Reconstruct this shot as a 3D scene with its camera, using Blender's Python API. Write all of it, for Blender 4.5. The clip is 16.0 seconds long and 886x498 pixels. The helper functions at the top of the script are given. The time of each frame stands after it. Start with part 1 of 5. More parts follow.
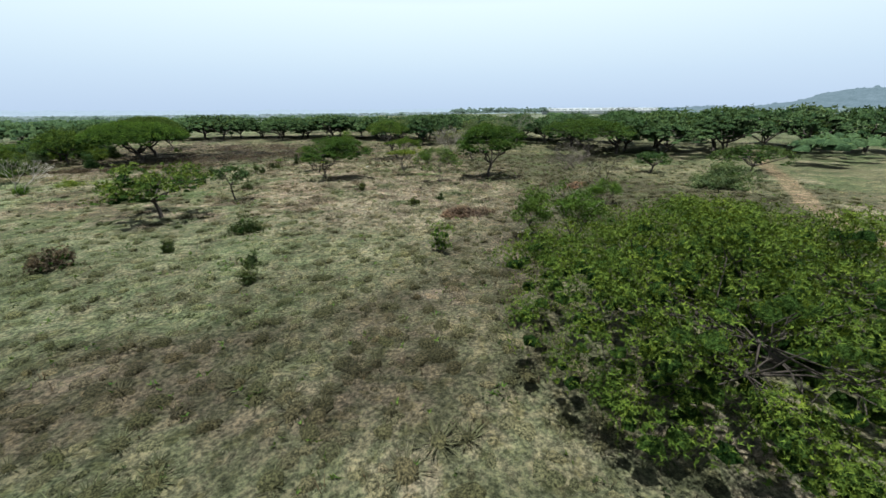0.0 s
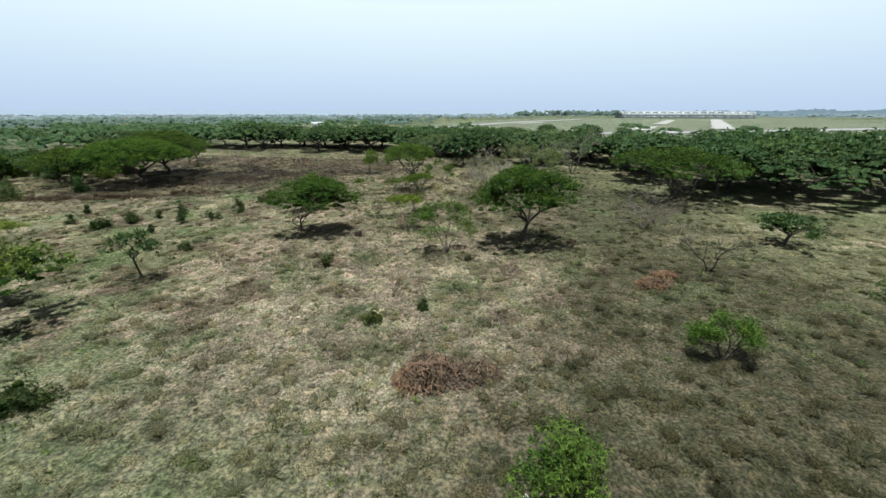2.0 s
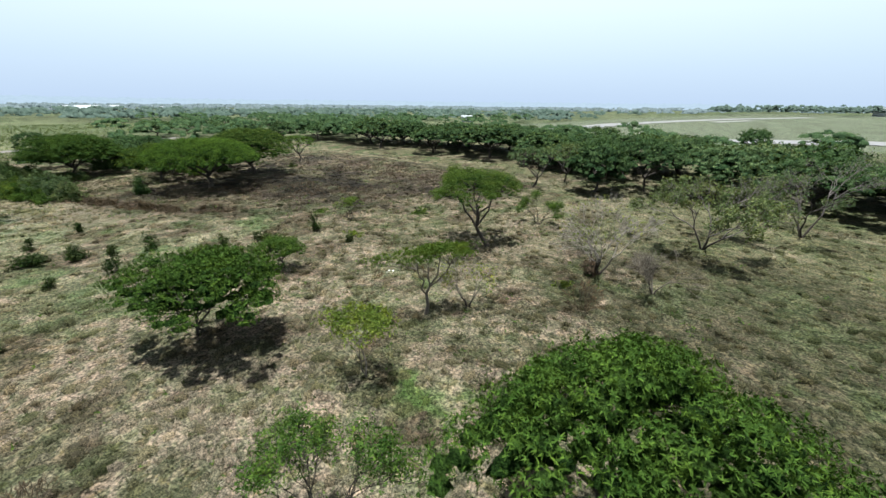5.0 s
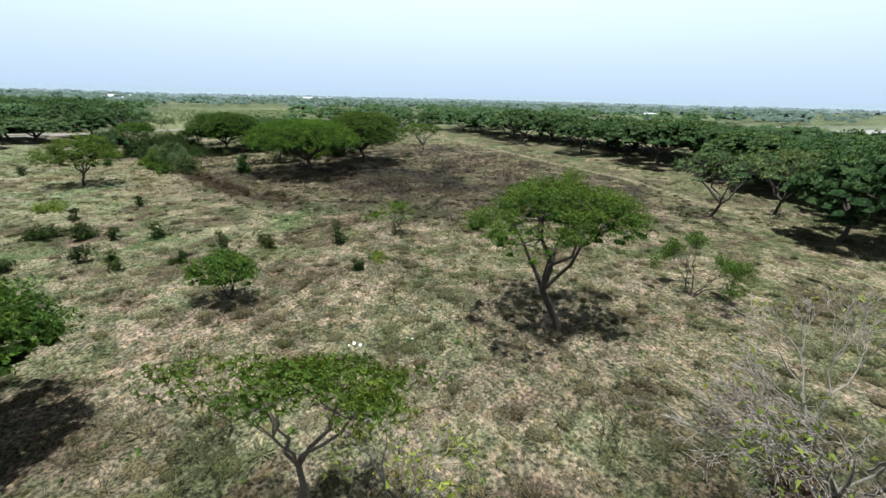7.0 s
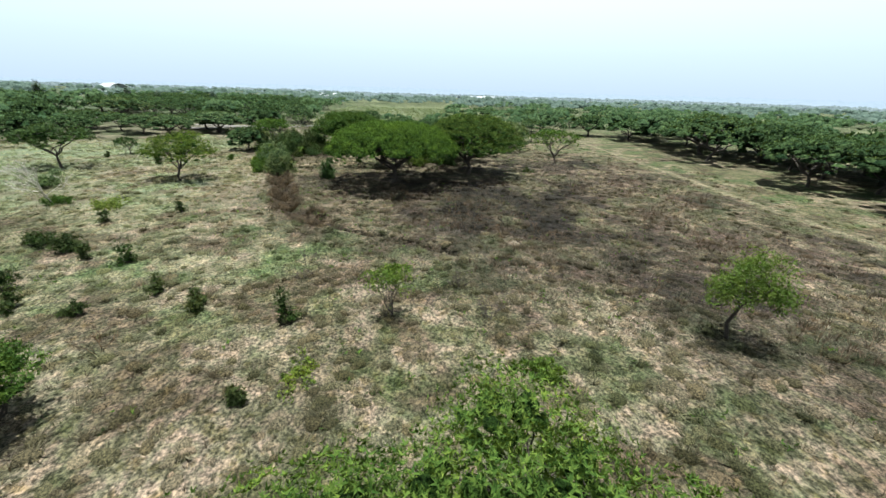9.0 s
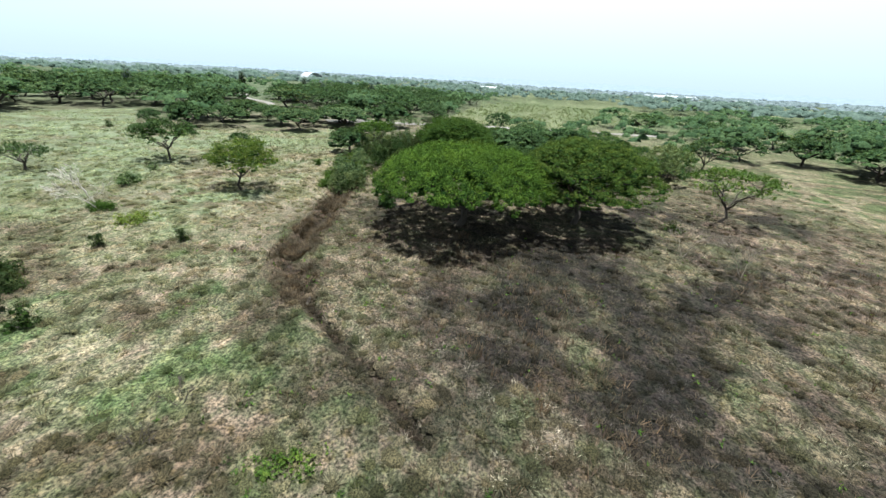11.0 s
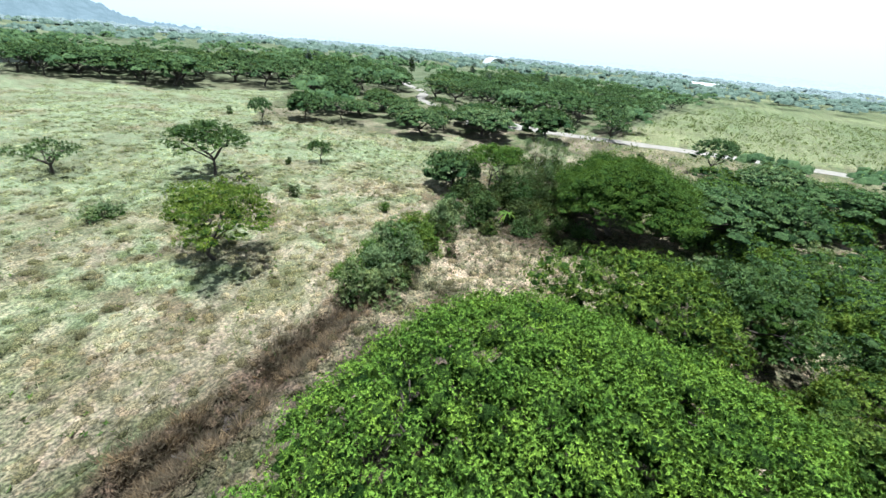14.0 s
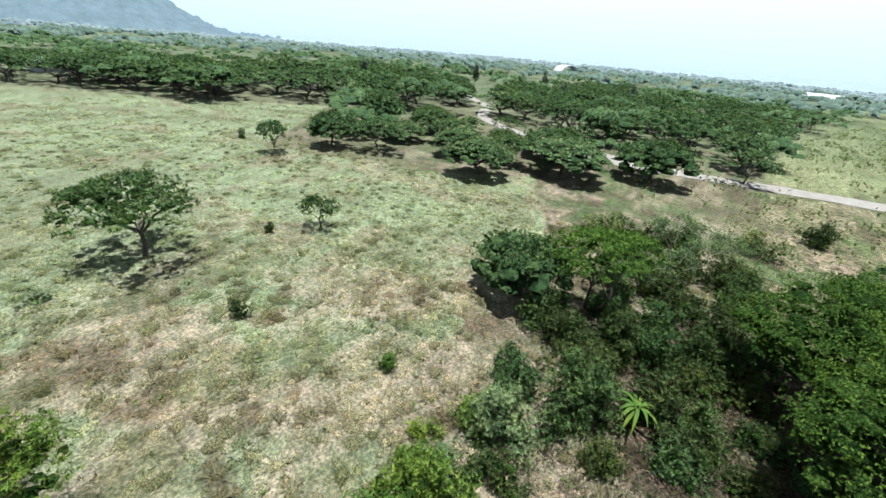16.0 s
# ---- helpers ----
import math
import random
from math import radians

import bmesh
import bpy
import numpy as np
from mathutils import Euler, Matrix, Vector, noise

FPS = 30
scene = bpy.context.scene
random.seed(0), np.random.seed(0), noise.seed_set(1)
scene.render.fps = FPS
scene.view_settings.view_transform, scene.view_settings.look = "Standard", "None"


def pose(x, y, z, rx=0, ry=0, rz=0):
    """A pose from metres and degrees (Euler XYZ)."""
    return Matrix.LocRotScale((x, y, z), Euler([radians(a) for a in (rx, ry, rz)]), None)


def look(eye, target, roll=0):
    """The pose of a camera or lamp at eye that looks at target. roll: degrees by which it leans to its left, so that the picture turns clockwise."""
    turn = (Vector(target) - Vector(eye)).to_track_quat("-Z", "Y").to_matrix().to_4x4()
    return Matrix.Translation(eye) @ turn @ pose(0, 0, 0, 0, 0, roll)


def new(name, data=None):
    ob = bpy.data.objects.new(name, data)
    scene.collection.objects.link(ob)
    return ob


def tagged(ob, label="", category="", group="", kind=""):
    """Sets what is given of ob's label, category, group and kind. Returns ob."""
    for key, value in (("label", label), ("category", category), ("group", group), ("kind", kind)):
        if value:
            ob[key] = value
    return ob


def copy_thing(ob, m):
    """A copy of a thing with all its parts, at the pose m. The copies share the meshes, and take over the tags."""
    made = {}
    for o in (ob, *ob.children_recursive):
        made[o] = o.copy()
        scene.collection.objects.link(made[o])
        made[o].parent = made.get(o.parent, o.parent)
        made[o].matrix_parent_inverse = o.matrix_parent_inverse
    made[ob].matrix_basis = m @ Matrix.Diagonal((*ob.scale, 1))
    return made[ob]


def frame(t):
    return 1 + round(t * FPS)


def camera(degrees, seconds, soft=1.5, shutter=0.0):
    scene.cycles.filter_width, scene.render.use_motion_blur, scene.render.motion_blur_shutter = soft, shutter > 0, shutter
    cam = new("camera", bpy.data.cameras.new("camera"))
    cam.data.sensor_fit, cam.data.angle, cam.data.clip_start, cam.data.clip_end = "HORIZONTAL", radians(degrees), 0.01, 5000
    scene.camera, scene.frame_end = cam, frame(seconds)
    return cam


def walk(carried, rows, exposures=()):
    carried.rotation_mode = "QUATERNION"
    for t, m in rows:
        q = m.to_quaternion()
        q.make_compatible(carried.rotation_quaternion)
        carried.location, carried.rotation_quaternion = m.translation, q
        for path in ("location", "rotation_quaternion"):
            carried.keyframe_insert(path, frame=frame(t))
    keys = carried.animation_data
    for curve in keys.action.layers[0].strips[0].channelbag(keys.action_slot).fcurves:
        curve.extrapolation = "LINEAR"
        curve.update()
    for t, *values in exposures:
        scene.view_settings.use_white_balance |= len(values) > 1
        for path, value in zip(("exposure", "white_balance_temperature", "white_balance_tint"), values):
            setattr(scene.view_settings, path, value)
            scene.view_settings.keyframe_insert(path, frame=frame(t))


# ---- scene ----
cam = camera(98.6, 16.0)
PATH = [
    (0, (-6.98, 0.194, 14.496), (-6.788, 2.066, 13.818), -0.5),
    (0.5, (-4.171, 7.33, 16.001), (-4.04, 9.208, 15.327), -0.5),
    (1, (-1.408, 14.747, 17.351), (-1.36, 16.629, 16.677), -0.3),
    (1.5, (1.137, 22.307, 18.481), (1.11, 24.19, 17.807), -0.2),
    (2, (3.43, 29.718, 19.6), (3.324, 31.597, 18.925), -0.0),
    (2.5, (5.555, 37.321, 20.598), (5.358, 39.19, 19.916), 0.1),
    (3, (7.469, 44.967, 21.484), (7.171, 46.82, 20.795), 0.3),
    (3.5, (9.077, 52.442, 22.02), (8.651, 54.268, 21.326), 0.5),
    (4, (10.482, 59.812, 22.301), (9.936, 61.604, 21.599), 0.6),
    (4.2, (11.024, 62.891, 22.311), (10.426, 64.664, 21.607), 0.5),
    (6.3, (9.879, 93.76, 18.88), (8.629, 95.14, 18.148), 1.2),
    (6.5, (9.049, 96.952, 18.521), (7.736, 98.27, 17.787), 1.2),
    (7, (6.9, 104.074, 18.257), (5.459, 105.246, 17.517), 1.4),
    (7.5, (4.055, 111.203, 18.137), (2.496, 112.212, 17.393), 1.5),
    (8, (0.426, 117.859, 18.172), (-1.234, 118.687, 17.423), 1.7),
    (8.5, (-3.823, 124.058, 18.197), (-5.56, 124.703, 17.442), 1.7),
    (9, (-8.707, 129.4, 18.361), (-10.497, 129.866, 17.6), 1.7),
    (9.2, (-11.029, 131.378, 18.501), (-12.834, 131.769, 17.734), 1.9),
    (11.3, (-38.153, 145.988, 22.042), (-39.941, 145.655, 21.21), 3.5),
    (11.5, (-41.555, 146.506, 22.095), (-43.327, 146.115, 21.254), 3.6),
    (12, (-49.98, 146.957, 22.411), (-51.707, 146.435, 21.548), 4.0),
    (12.5, (-58.206, 146.342, 22.73), (-59.88, 145.694, 21.847), 4.4),
    (13, (-66.227, 144.996, 23.522), (-67.837, 144.229, 22.617), 4.9),
    (13.5, (-73.894, 142.404, 24.114), (-75.445, 141.541, 23.193), 5.2),
    (14, (-81.355, 139.121, 24.372), (-82.855, 138.178, 23.443), 5.4),
    (14.5, (-88.681, 134.958, 24.477), (-90.135, 133.95, 23.545), 5.4),
    (15, (-96.173, 130.035, 24.501), (-97.58, 128.963, 23.567), 5.3),
    (15.5, (-103.574, 123.941, 24.334), (-104.942, 122.818, 23.404), 5.1),
    (16, (-109.979, 118.123, 24.48), (-111.309, 116.951, 23.554), 5.0),
]
walk(cam, [(t, look(eye, target, roll)) for t, eye, target, roll in PATH], [(0, 0.76, 6100, 5.5), (2, 0.74, 6100, 5.5), (4, 0.84, 6100, 5.5), (6.5, 0.88, 6100, 5), (9, 1.06, 6150, 4.5), (11.5, 1.24, 6000, 4.5), (12.5, 1.26, 5950, 3), (13.5, 1.50, 5800, 3), (14, 1.56, 5800, 3), (14.5, 1.52, 5800, 3), (15.5, 1.33, 5950, 4), (16, 1.30, 6000, 5)])

# ---- world, sun, exposure ----
SUN_EL, SUN_AZ = 86.5, 285.0  # degrees above the horizon, and from +y towards +x
world = bpy.data.worlds.new("hazy_sky")
scene.world = world
world.use_nodes = True
wn = world.node_tree
wn.nodes.clear()
w_out = wn.nodes.new("ShaderNodeOutputWorld")
w_bg = wn.nodes.new("ShaderNodeBackground")
w_sky = wn.nodes.new("ShaderNodeTexSky")
w_sky.sky_type = "NISHITA"
w_sky.sun_disc = False
w_sky.sun_elevation = radians(SUN_EL)
w_sky.sun_rotation = radians(SUN_AZ)
w_sky.air_density, w_sky.dust_density, w_sky.ozone_density = 1.4, 6.0, 1.5
# thin white haze over the blue, bluer towards the horizon, the same all round
w_co = wn.nodes.new("ShaderNodeTexCoord")
w_sep = wn.nodes.new("ShaderNodeSeparateXYZ")
wn.links.new(w_co.outputs["Generated"], w_sep.inputs[0])
w_ramp = wn.nodes.new("ShaderNodeValToRGB")
while len(w_ramp.color_ramp.elements) < 5:
    w_ramp.color_ramp.elements.new(0.5)
for e, (p, c) in zip(w_ramp.color_ramp.elements, [(0.0, (0.60, 0.71, 0.90)), (0.08, (0.68, 0.80, 0.95)), (0.22, (0.90, 1.0, 1.0)), (0.5, (0.22, 0.25, 0.28)), (1.0, (0.11, 0.125, 0.145))]):
    e.position, e.color = p, (*c, 1)
wn.links.new(w_sep.outputs[2], w_ramp.inputs[0])
w_gain = wn.nodes.new("ShaderNodeVectorMath")
w_gain.operation = "SCALE"
w_gain.inputs[3].default_value = 6.2
wn.links.new(w_ramp.outputs[0], w_gain.inputs[0])
w_mix = wn.nodes.new("ShaderNodeMix")
w_mix.data_type = "RGBA"
w_mix.inputs[0].default_value = 0.88
wn.links.new(w_sky.outputs[0], w_mix.inputs[6])
wn.links.new(w_gain.outputs[0], w_mix.inputs[7])
wn.links.new(w_mix.outputs[2], w_bg.inputs[0])
w_bg.inputs[1].default_value = 0.10
wn.links.new(w_bg.outputs[0], w_out.inputs[0])

sun_data = bpy.data.lights.new("sun", "SUN")
sun_data.energy, sun_data.angle, sun_data.color = 5.0, radians(1.6), (1.0, 0.965, 0.90)
sun = new("sun", sun_data)
sun.matrix_world = look(
    (300 * math.sin(radians(SUN_AZ)) * math.cos(radians(SUN_EL)), 300 * math.cos(radians(SUN_AZ)) * math.cos(radians(SUN_EL)), 300 * math.sin(radians(SUN_EL))),
    (0, 0, 0),
)


# ---- materials ----
def material(name):
    m = bpy.data.materials.new(name)
    m.use_nodes = True
    nt = m.node_tree
    return m, nt, nt.nodes["Principled BSDF"]


def ramp(nt, stops, fac=None):
    n = nt.nodes.new("ShaderNodeValToRGB")
    while len(n.color_ramp.elements) < len(stops):
        n.color_ramp.elements.new(0.5)
    for e, (p, c) in zip(n.color_ramp.elements, stops):
        e.position, e.color = p, (*c, 1)
    if fac is not None:
        nt.links.new(fac, n.inputs[0])
    return n.outputs[0]


def noise_tex(nt, scale, detail=4.0, rough=0.6):
    co = nt.nodes.new("ShaderNodeNewGeometry")
    n = nt.nodes.new("ShaderNodeTexNoise")
    n.inputs["Scale"].default_value, n.inputs["Detail"].default_value, n.inputs["Roughness"].default_value = scale, detail, rough
    nt.links.new(co.outputs["Position"], n.inputs["Vector"])
    return n.outputs[0]


def mixed(nt, kind, fac, a, b):
    n = nt.nodes.new("ShaderNodeMix")
    n.data_type, n.blend_type = "RGBA", kind
    for socket, v in ((n.inputs[0], fac), (n.inputs[6], a), (n.inputs[7], b)):
        if isinstance(v, (int, float)):
            socket.default_value = v
        elif isinstance(v, tuple):
            socket.default_value = (*v, 1)
        else:
            nt.links.new(v, socket)
    return n.outputs[2]


def leaf_material(name, dark, light, trans=0.18, rough=0.7):
    """Leaves: each leaf takes its own tone between two greens, each plant leans a little to one side."""
    m, nt, p = material(name)
    geo = nt.nodes.new("ShaderNodeNewGeometry")
    obj = nt.nodes.new("ShaderNodeObjectInfo")
    mid = tuple((a + b) / 2 for a, b in zip(dark, light))
    col = ramp(nt, [(0.0, dark), (0.55, mid), (1.0, light)], geo.outputs["Random Per Island"])
    lean = ramp(nt, [(0.0, (0.82, 0.9, 0.8)), (0.5, (1.0, 1.0, 1.0)), (1.0, (1.22, 1.08, 0.9))], obj.outputs["Random"])
    col = mixed(nt, "MULTIPLY", 1.0, col, lean)
    # old leaves on some boughs, young ones on others
    boughs = ramp(nt, [(0.34, (0.62, 0.72, 0.68)), (0.5, (1.0, 1.0, 1.0)), (0.66, (1.42, 1.28, 1.05))], noise_tex(nt, 0.55, 4.0, 0.65))
    col = mixed(nt, "MULTIPLY", 1.0, col, boughs)
    nt.links.new(col, p.inputs["Base Color"])
    p.inputs["Roughness"].default_value = rough
    p.inputs["Specular IOR Level"].default_value = 0.06
    tr = nt.nodes.new("ShaderNodeBsdfTranslucent")
    nt.links.new(mixed(nt, "MULTIPLY", 1.0, col, (1.5, 1.35, 0.6)), tr.inputs[0])
    mx = nt.nodes.new("ShaderNodeMixShader")
    mx.inputs[0].default_value = trans
    nt.links.new(p.outputs[0], mx.inputs[1])
    nt.links.new(tr.outputs[0], mx.inputs[2])
    nt.links.new(mx.outputs[0], nt.nodes["Material Output"].inputs[0])
    return m


def bark_material(name, dark, light):
    m, nt, p = material(name)
    col = ramp(nt, [(0.3, dark), (0.7, light)], noise_tex(nt, 9.0, 5.0))
    nt.links.new(col, p.inputs["Base Color"])
    p.inputs["Roughness"].default_value = 0.9
    b = nt.nodes.new("ShaderNodeBump")
    b.inputs["Strength"].default_value = 0.5
    nt.links.new(noise_tex(nt, 25.0, 3.0), b.inputs["Height"])
    nt.links.new(b.outputs[0], p.inputs["Normal"])
    return m


def plain_material(name, dark, light, scale=3.0, rough=0.8):
    m, nt, p = material(name)
    nt.links.new(ramp(nt, [(0.3, dark), (0.7, light)], noise_tex(nt, scale, 5.0)), p.inputs["Base Color"])
    p.inputs["Roughness"].default_value = rough
    return m


def tinted_material(name, gain, rough=0.95):
    """Grass blades: the tone of the sward they grow in, blade by blade a little lighter or darker."""
    m, nt, p = material(name)
    at = nt.nodes.new("ShaderNodeAttribute")
    at.attribute_name = "tint"
    geo = nt.nodes.new("ShaderNodeNewGeometry")
    v = ramp(nt, [(0.0, tuple(0.55 * g for g in gain)), (0.6, gain), (1.0, tuple(1.7 * g for g in gain))], geo.outputs["Random Per Island"])
    nt.links.new(mixed(nt, "MULTIPLY", 1.0, at.outputs[0], v), p.inputs["Base Color"])
    p.inputs["Roughness"].default_value = rough
    p.inputs["Specular IOR Level"].default_value = 0.15
    return m


def ground_material():
    m, nt, p = material("pasture_soil_and_grass")
    at = nt.nodes.new("ShaderNodeAttribute")
    at.attribute_name = "tint"
    # matted grass, thin grass and bare soil between the tussocks
    coarse = ramp(nt, [(0.34, (0.50, 0.56, 0.42)), (0.45, (0.88, 0.96, 0.82)), (0.55, (1.14, 1.08, 1.04)), (0.66, (1.52, 1.38, 1.27))], noise_tex(nt, 0.85, 4.0, 0.58))
    fine = ramp(nt, [(0.39, (0.22, 0.24, 0.20)), (0.5, (0.95, 0.95, 0.93)), (0.61, (2.1, 1.98, 1.82))], noise_tex(nt, 4.0, 6.0, 0.72))
    tufts = ramp(nt, [(0.54, (1.05, 1.05, 1.05)), (0.60, (0.74, 0.74, 0.60)), (0.68, (0.50, 0.50, 0.38))], noise_tex(nt, 0.9, 4.0, 0.62))
    col = mixed(nt, "MULTIPLY", at.outputs["Alpha"], at.outputs[0], coarse)
    col = mixed(nt, "MULTIPLY", at.outputs["Alpha"], col, tufts)
    col = mixed(nt, "MULTIPLY", at.outputs["Alpha"], col, fine)
    nt.links.new(col, p.inputs["Base Color"])
    p.inputs["Roughness"].default_value = 0.98
    p.inputs["Specular IOR Level"].default_value = 0.1
    b = nt.nodes.new("ShaderNodeBump")
    b.inputs["Strength"].default_value, b.inputs["Distance"].default_value = 1.0, 0.5
    nt.links.new(noise_tex(nt, 1.6, 8.0, 0.62), b.inputs["Height"])
    nt.links.new(b.outputs[0], p.inputs["Normal"])
    return m


def tussock_material():
    """Mounds of matted grass: the tone of the sward, streaked by stalks and broken by dark gaps."""
    m, nt, p = material("matted_tussock_grass")
    at = nt.nodes.new("ShaderNodeAttribute")
    at.attribute_name = "tint"
    geo = nt.nodes.new("ShaderNodeNewGeometry")
    own = ramp(nt, [(0.0, (0.80, 0.84, 0.70)), (0.5, (1.0, 1.0, 0.94)), (1.0, (1.25, 1.16, 1.06))], geo.outputs["Random Per Island"])
    fine = ramp(nt, [(0.39, (0.24, 0.26, 0.22)), (0.5, (1.0, 1.0, 1.0)), (0.61, (2.1, 1.98, 1.82))], noise_tex(nt, 8.0, 6.0, 0.74))
    nt.links.new(mixed(nt, "MULTIPLY", 1.0, mixed(nt, "MULTIPLY", 1.0, at.outputs[0], own), fine), p.inputs["Base Color"])
    p.inputs["Roughness"].default_value = 0.98
    p.inputs["Specular IOR Level"].default_value = 0.1
    b = nt.nodes.new("ShaderNodeBump")
    b.inputs["Strength"].default_value, b.inputs["Distance"].default_value = 1.0, 0.2
    nt.links.new(noise_tex(nt, 9.0, 5.0, 0.7), b.inputs["Height"])
    nt.links.new(b.outputs[0], p.inputs["Normal"])
    return m


def canopy_material(name, dark, light, grain=1.6, even=0.0):
    """Foliage far off: clump by clump another green, mottled and rough like leaves."""
    m, nt, p = material(name)
    geo = nt.nodes.new("ShaderNodeNewGeometry")
    col = ramp(nt, [(0.0, dark), (1.0, light)], geo.outputs["Random Per Island"])
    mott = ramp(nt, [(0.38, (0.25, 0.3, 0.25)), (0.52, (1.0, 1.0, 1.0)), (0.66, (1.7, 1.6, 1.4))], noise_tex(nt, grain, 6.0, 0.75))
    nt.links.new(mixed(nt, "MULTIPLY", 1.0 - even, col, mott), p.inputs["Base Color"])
    p.inputs["Roughness"].default_value = 0.9
    p.inputs["Specular IOR Level"].default_value = 0.05
    b = nt.nodes.new("ShaderNodeBump")
    b.inputs["Strength"].default_value, b.inputs["Distance"].default_value = 1.0, 0.6
    nt.links.new(noise_tex(nt, grain, 5.0, 0.7), b.inputs["Height"])
    nt.links.new(b.outputs[0], p.inputs["Normal"])
    return m


M_GROUND = ground_material()
M_TUSSOCK = tussock_material()
M_OLIVE_BLADE = tinted_material("olive_tussock_blades", (1.0, 1.05, 0.80))
M_BLADE = tinted_material("grass_blades", (1.12, 1.12, 1.05))
M_RAIN = leaf_material("broad_canopy_leaves", (0.024, 0.050, 0.010), (0.090, 0.150, 0.026), 0.14)
M_OLIVE = leaf_material("olive_canopy_leaves", (0.032, 0.060, 0.012), (0.125, 0.180, 0.036), 0.14)
M_BROAD = leaf_material("sunlit_broad_leaves", (0.020, 0.046, 0.008), (0.160, 0.252, 0.043), 0.16)
M_LOW_CROWN = leaf_material("yellow_tipped_leaves", (0.020, 0.044, 0.009), (0.108, 0.166, 0.028), 0.2)
M_WOOD_LEAF = leaf_material("dark_canopy_leaves", (0.020, 0.044, 0.018), (0.076, 0.122, 0.044))
M_FEATHER = leaf_material("feathery_bright_leaves", (0.032, 0.072, 0.015), (0.110, 0.172, 0.036), 0.25)
M_YELLOW = leaf_material("yellow_green_leaves", (0.080, 0.120, 0.024), (0.205, 0.265, 0.066), 0.34)
M_UMBRELLA = leaf_material("umbrella_crown_leaves", (0.028, 0.062, 0.026), (0.092, 0.148, 0.058))
M_WEED = leaf_material("sappy_weed_leaves", (0.045, 0.085, 0.018), (0.150, 0.215, 0.048), 0.3)
M_SHRUB = leaf_material("dull_shrub_leaves", (0.017, 0.031, 0.013), (0.062, 0.084, 0.028))
M_GREY = leaf_material("grey_green_leaves", (0.048, 0.084, 0.038), (0.155, 0.205, 0.105))
M_DRY = leaf_material("dry_brown_twigs", (0.038, 0.029, 0.022), (0.125, 0.094, 0.068), 0.1)
M_SCORCH = leaf_material("scorched_stalks", (0.018, 0.015, 0.013), (0.105, 0.082, 0.062), 0.1)
# blue-grey leaves for far trees, the haze put into their colour
M_FAR = leaf_material("hazed_far_leaves", (0.045, 0.068, 0.068), (0.082, 0.108, 0.104))
M_CANOPY = canopy_material("wood_canopy", (0.018, 0.040, 0.016), (0.050, 0.082, 0.032))
# canopies paler and bluer the further off: distance haze put into the base colours
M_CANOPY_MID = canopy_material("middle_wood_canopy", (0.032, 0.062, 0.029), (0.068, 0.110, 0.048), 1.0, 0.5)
M_CANOPY_FAR = canopy_material("hazed_wood_canopy", (0.062, 0.094, 0.078), (0.100, 0.138, 0.116), 0.5, 0.7)
M_CANOPY_HAZE = canopy_material("hazed_far_canopy", (0.120, 0.155, 0.165), (0.155, 0.192, 0.204), 0.3, 0.9)
# dark green of the inner domes, so that gaps in a crown read as shade
M_INNER = canopy_material("shaded_inner_domes", (0.016, 0.042, 0.008), (0.052, 0.098, 0.020), 7.0)
M_BARK = bark_material("dark_bark", (0.016, 0.013, 0.010), (0.062, 0.050, 0.040))
M_DEAD = bark_material("bleached_dead_wood", (0.12, 0.105, 0.09), (0.28, 0.25, 0.215))
M_PALE = bark_material("sun_bleached_wood", (0.26, 0.24, 0.21), (0.46, 0.43, 0.39))
M_TWIG = bark_material("purple_grey_twigs", (0.065, 0.055, 0.052), (0.165, 0.142, 0.135))
M_WEATHERED = bark_material("weathered_grey_brown_wood", (0.06, 0.05, 0.04), (0.20, 0.17, 0.14))
M_CHAR = bark_material("scorched_wood", (0.02, 0.017, 0.015), (0.07, 0.055, 0.045))


# ---- numbers over the plan ----
def vnoise(x, y, cell, seed):
    """Smooth value noise between 0 and 1 over the plan, with cells of that many metres."""
    r = np.random.RandomState(seed).rand(256, 256)
    u, v = np.asarray(x, float) / cell, np.asarray(y, float) / cell
    i, j = np.floor(u).astype(int), np.floor(v).astype(int)
    a, b = u - i, v - j
    a, b = a * a * (3 - 2 * a), b * b * (3 - 2 * b)
    g = lambda p, q: r[p % 256, q % 256]
    return (g(i, j) * (1 - a) + g(i + 1, j) * a) * (1 - b) + (g(i, j + 1) * (1 - a) + g(i + 1, j + 1) * a) * b


def fbm(x, y, cell, seed, octaves=4):
    s, k, w = 0.0, 1.0, 0.0
    for o in range(octaves):
        s, w = s + k * vnoise(x, y, cell / 2**o, seed + o), w + k
        k *= 0.55
    return s / w


def line_far(x, y, line):
    """Distance over the plan from points to a line of corners."""
    d = np.full(np.shape(x), 1e9)
    for (ax, ay), (bx, by) in zip(line, line[1:]):
        ex, ey = bx - ax, by - ay
        k = np.clip(((x - ax) * ex + (y - ay) * ey) / (ex * ex + ey * ey), 0, 1)
        d = np.minimum(d, np.hypot(x - ax - k * ex, y - ay - k * ey))
    return d


def within(x, y, corners):
    """Which points lie inside an outline."""
    inside = np.zeros(np.shape(x), bool)
    for (ax, ay), (bx, by) in zip(corners, corners[1:] + corners[:1]):
        cross = (ay > y) != (by > y)
        inside ^= cross & (x < (bx - ax) * (y - ay) / ((by - ay) or 1e-9) + ax)
    return inside


def soft(a, lo, hi):
    k = np.clip((a - lo) / (hi - lo), 0, 1)
    return k * k * (3 - 2 * k)


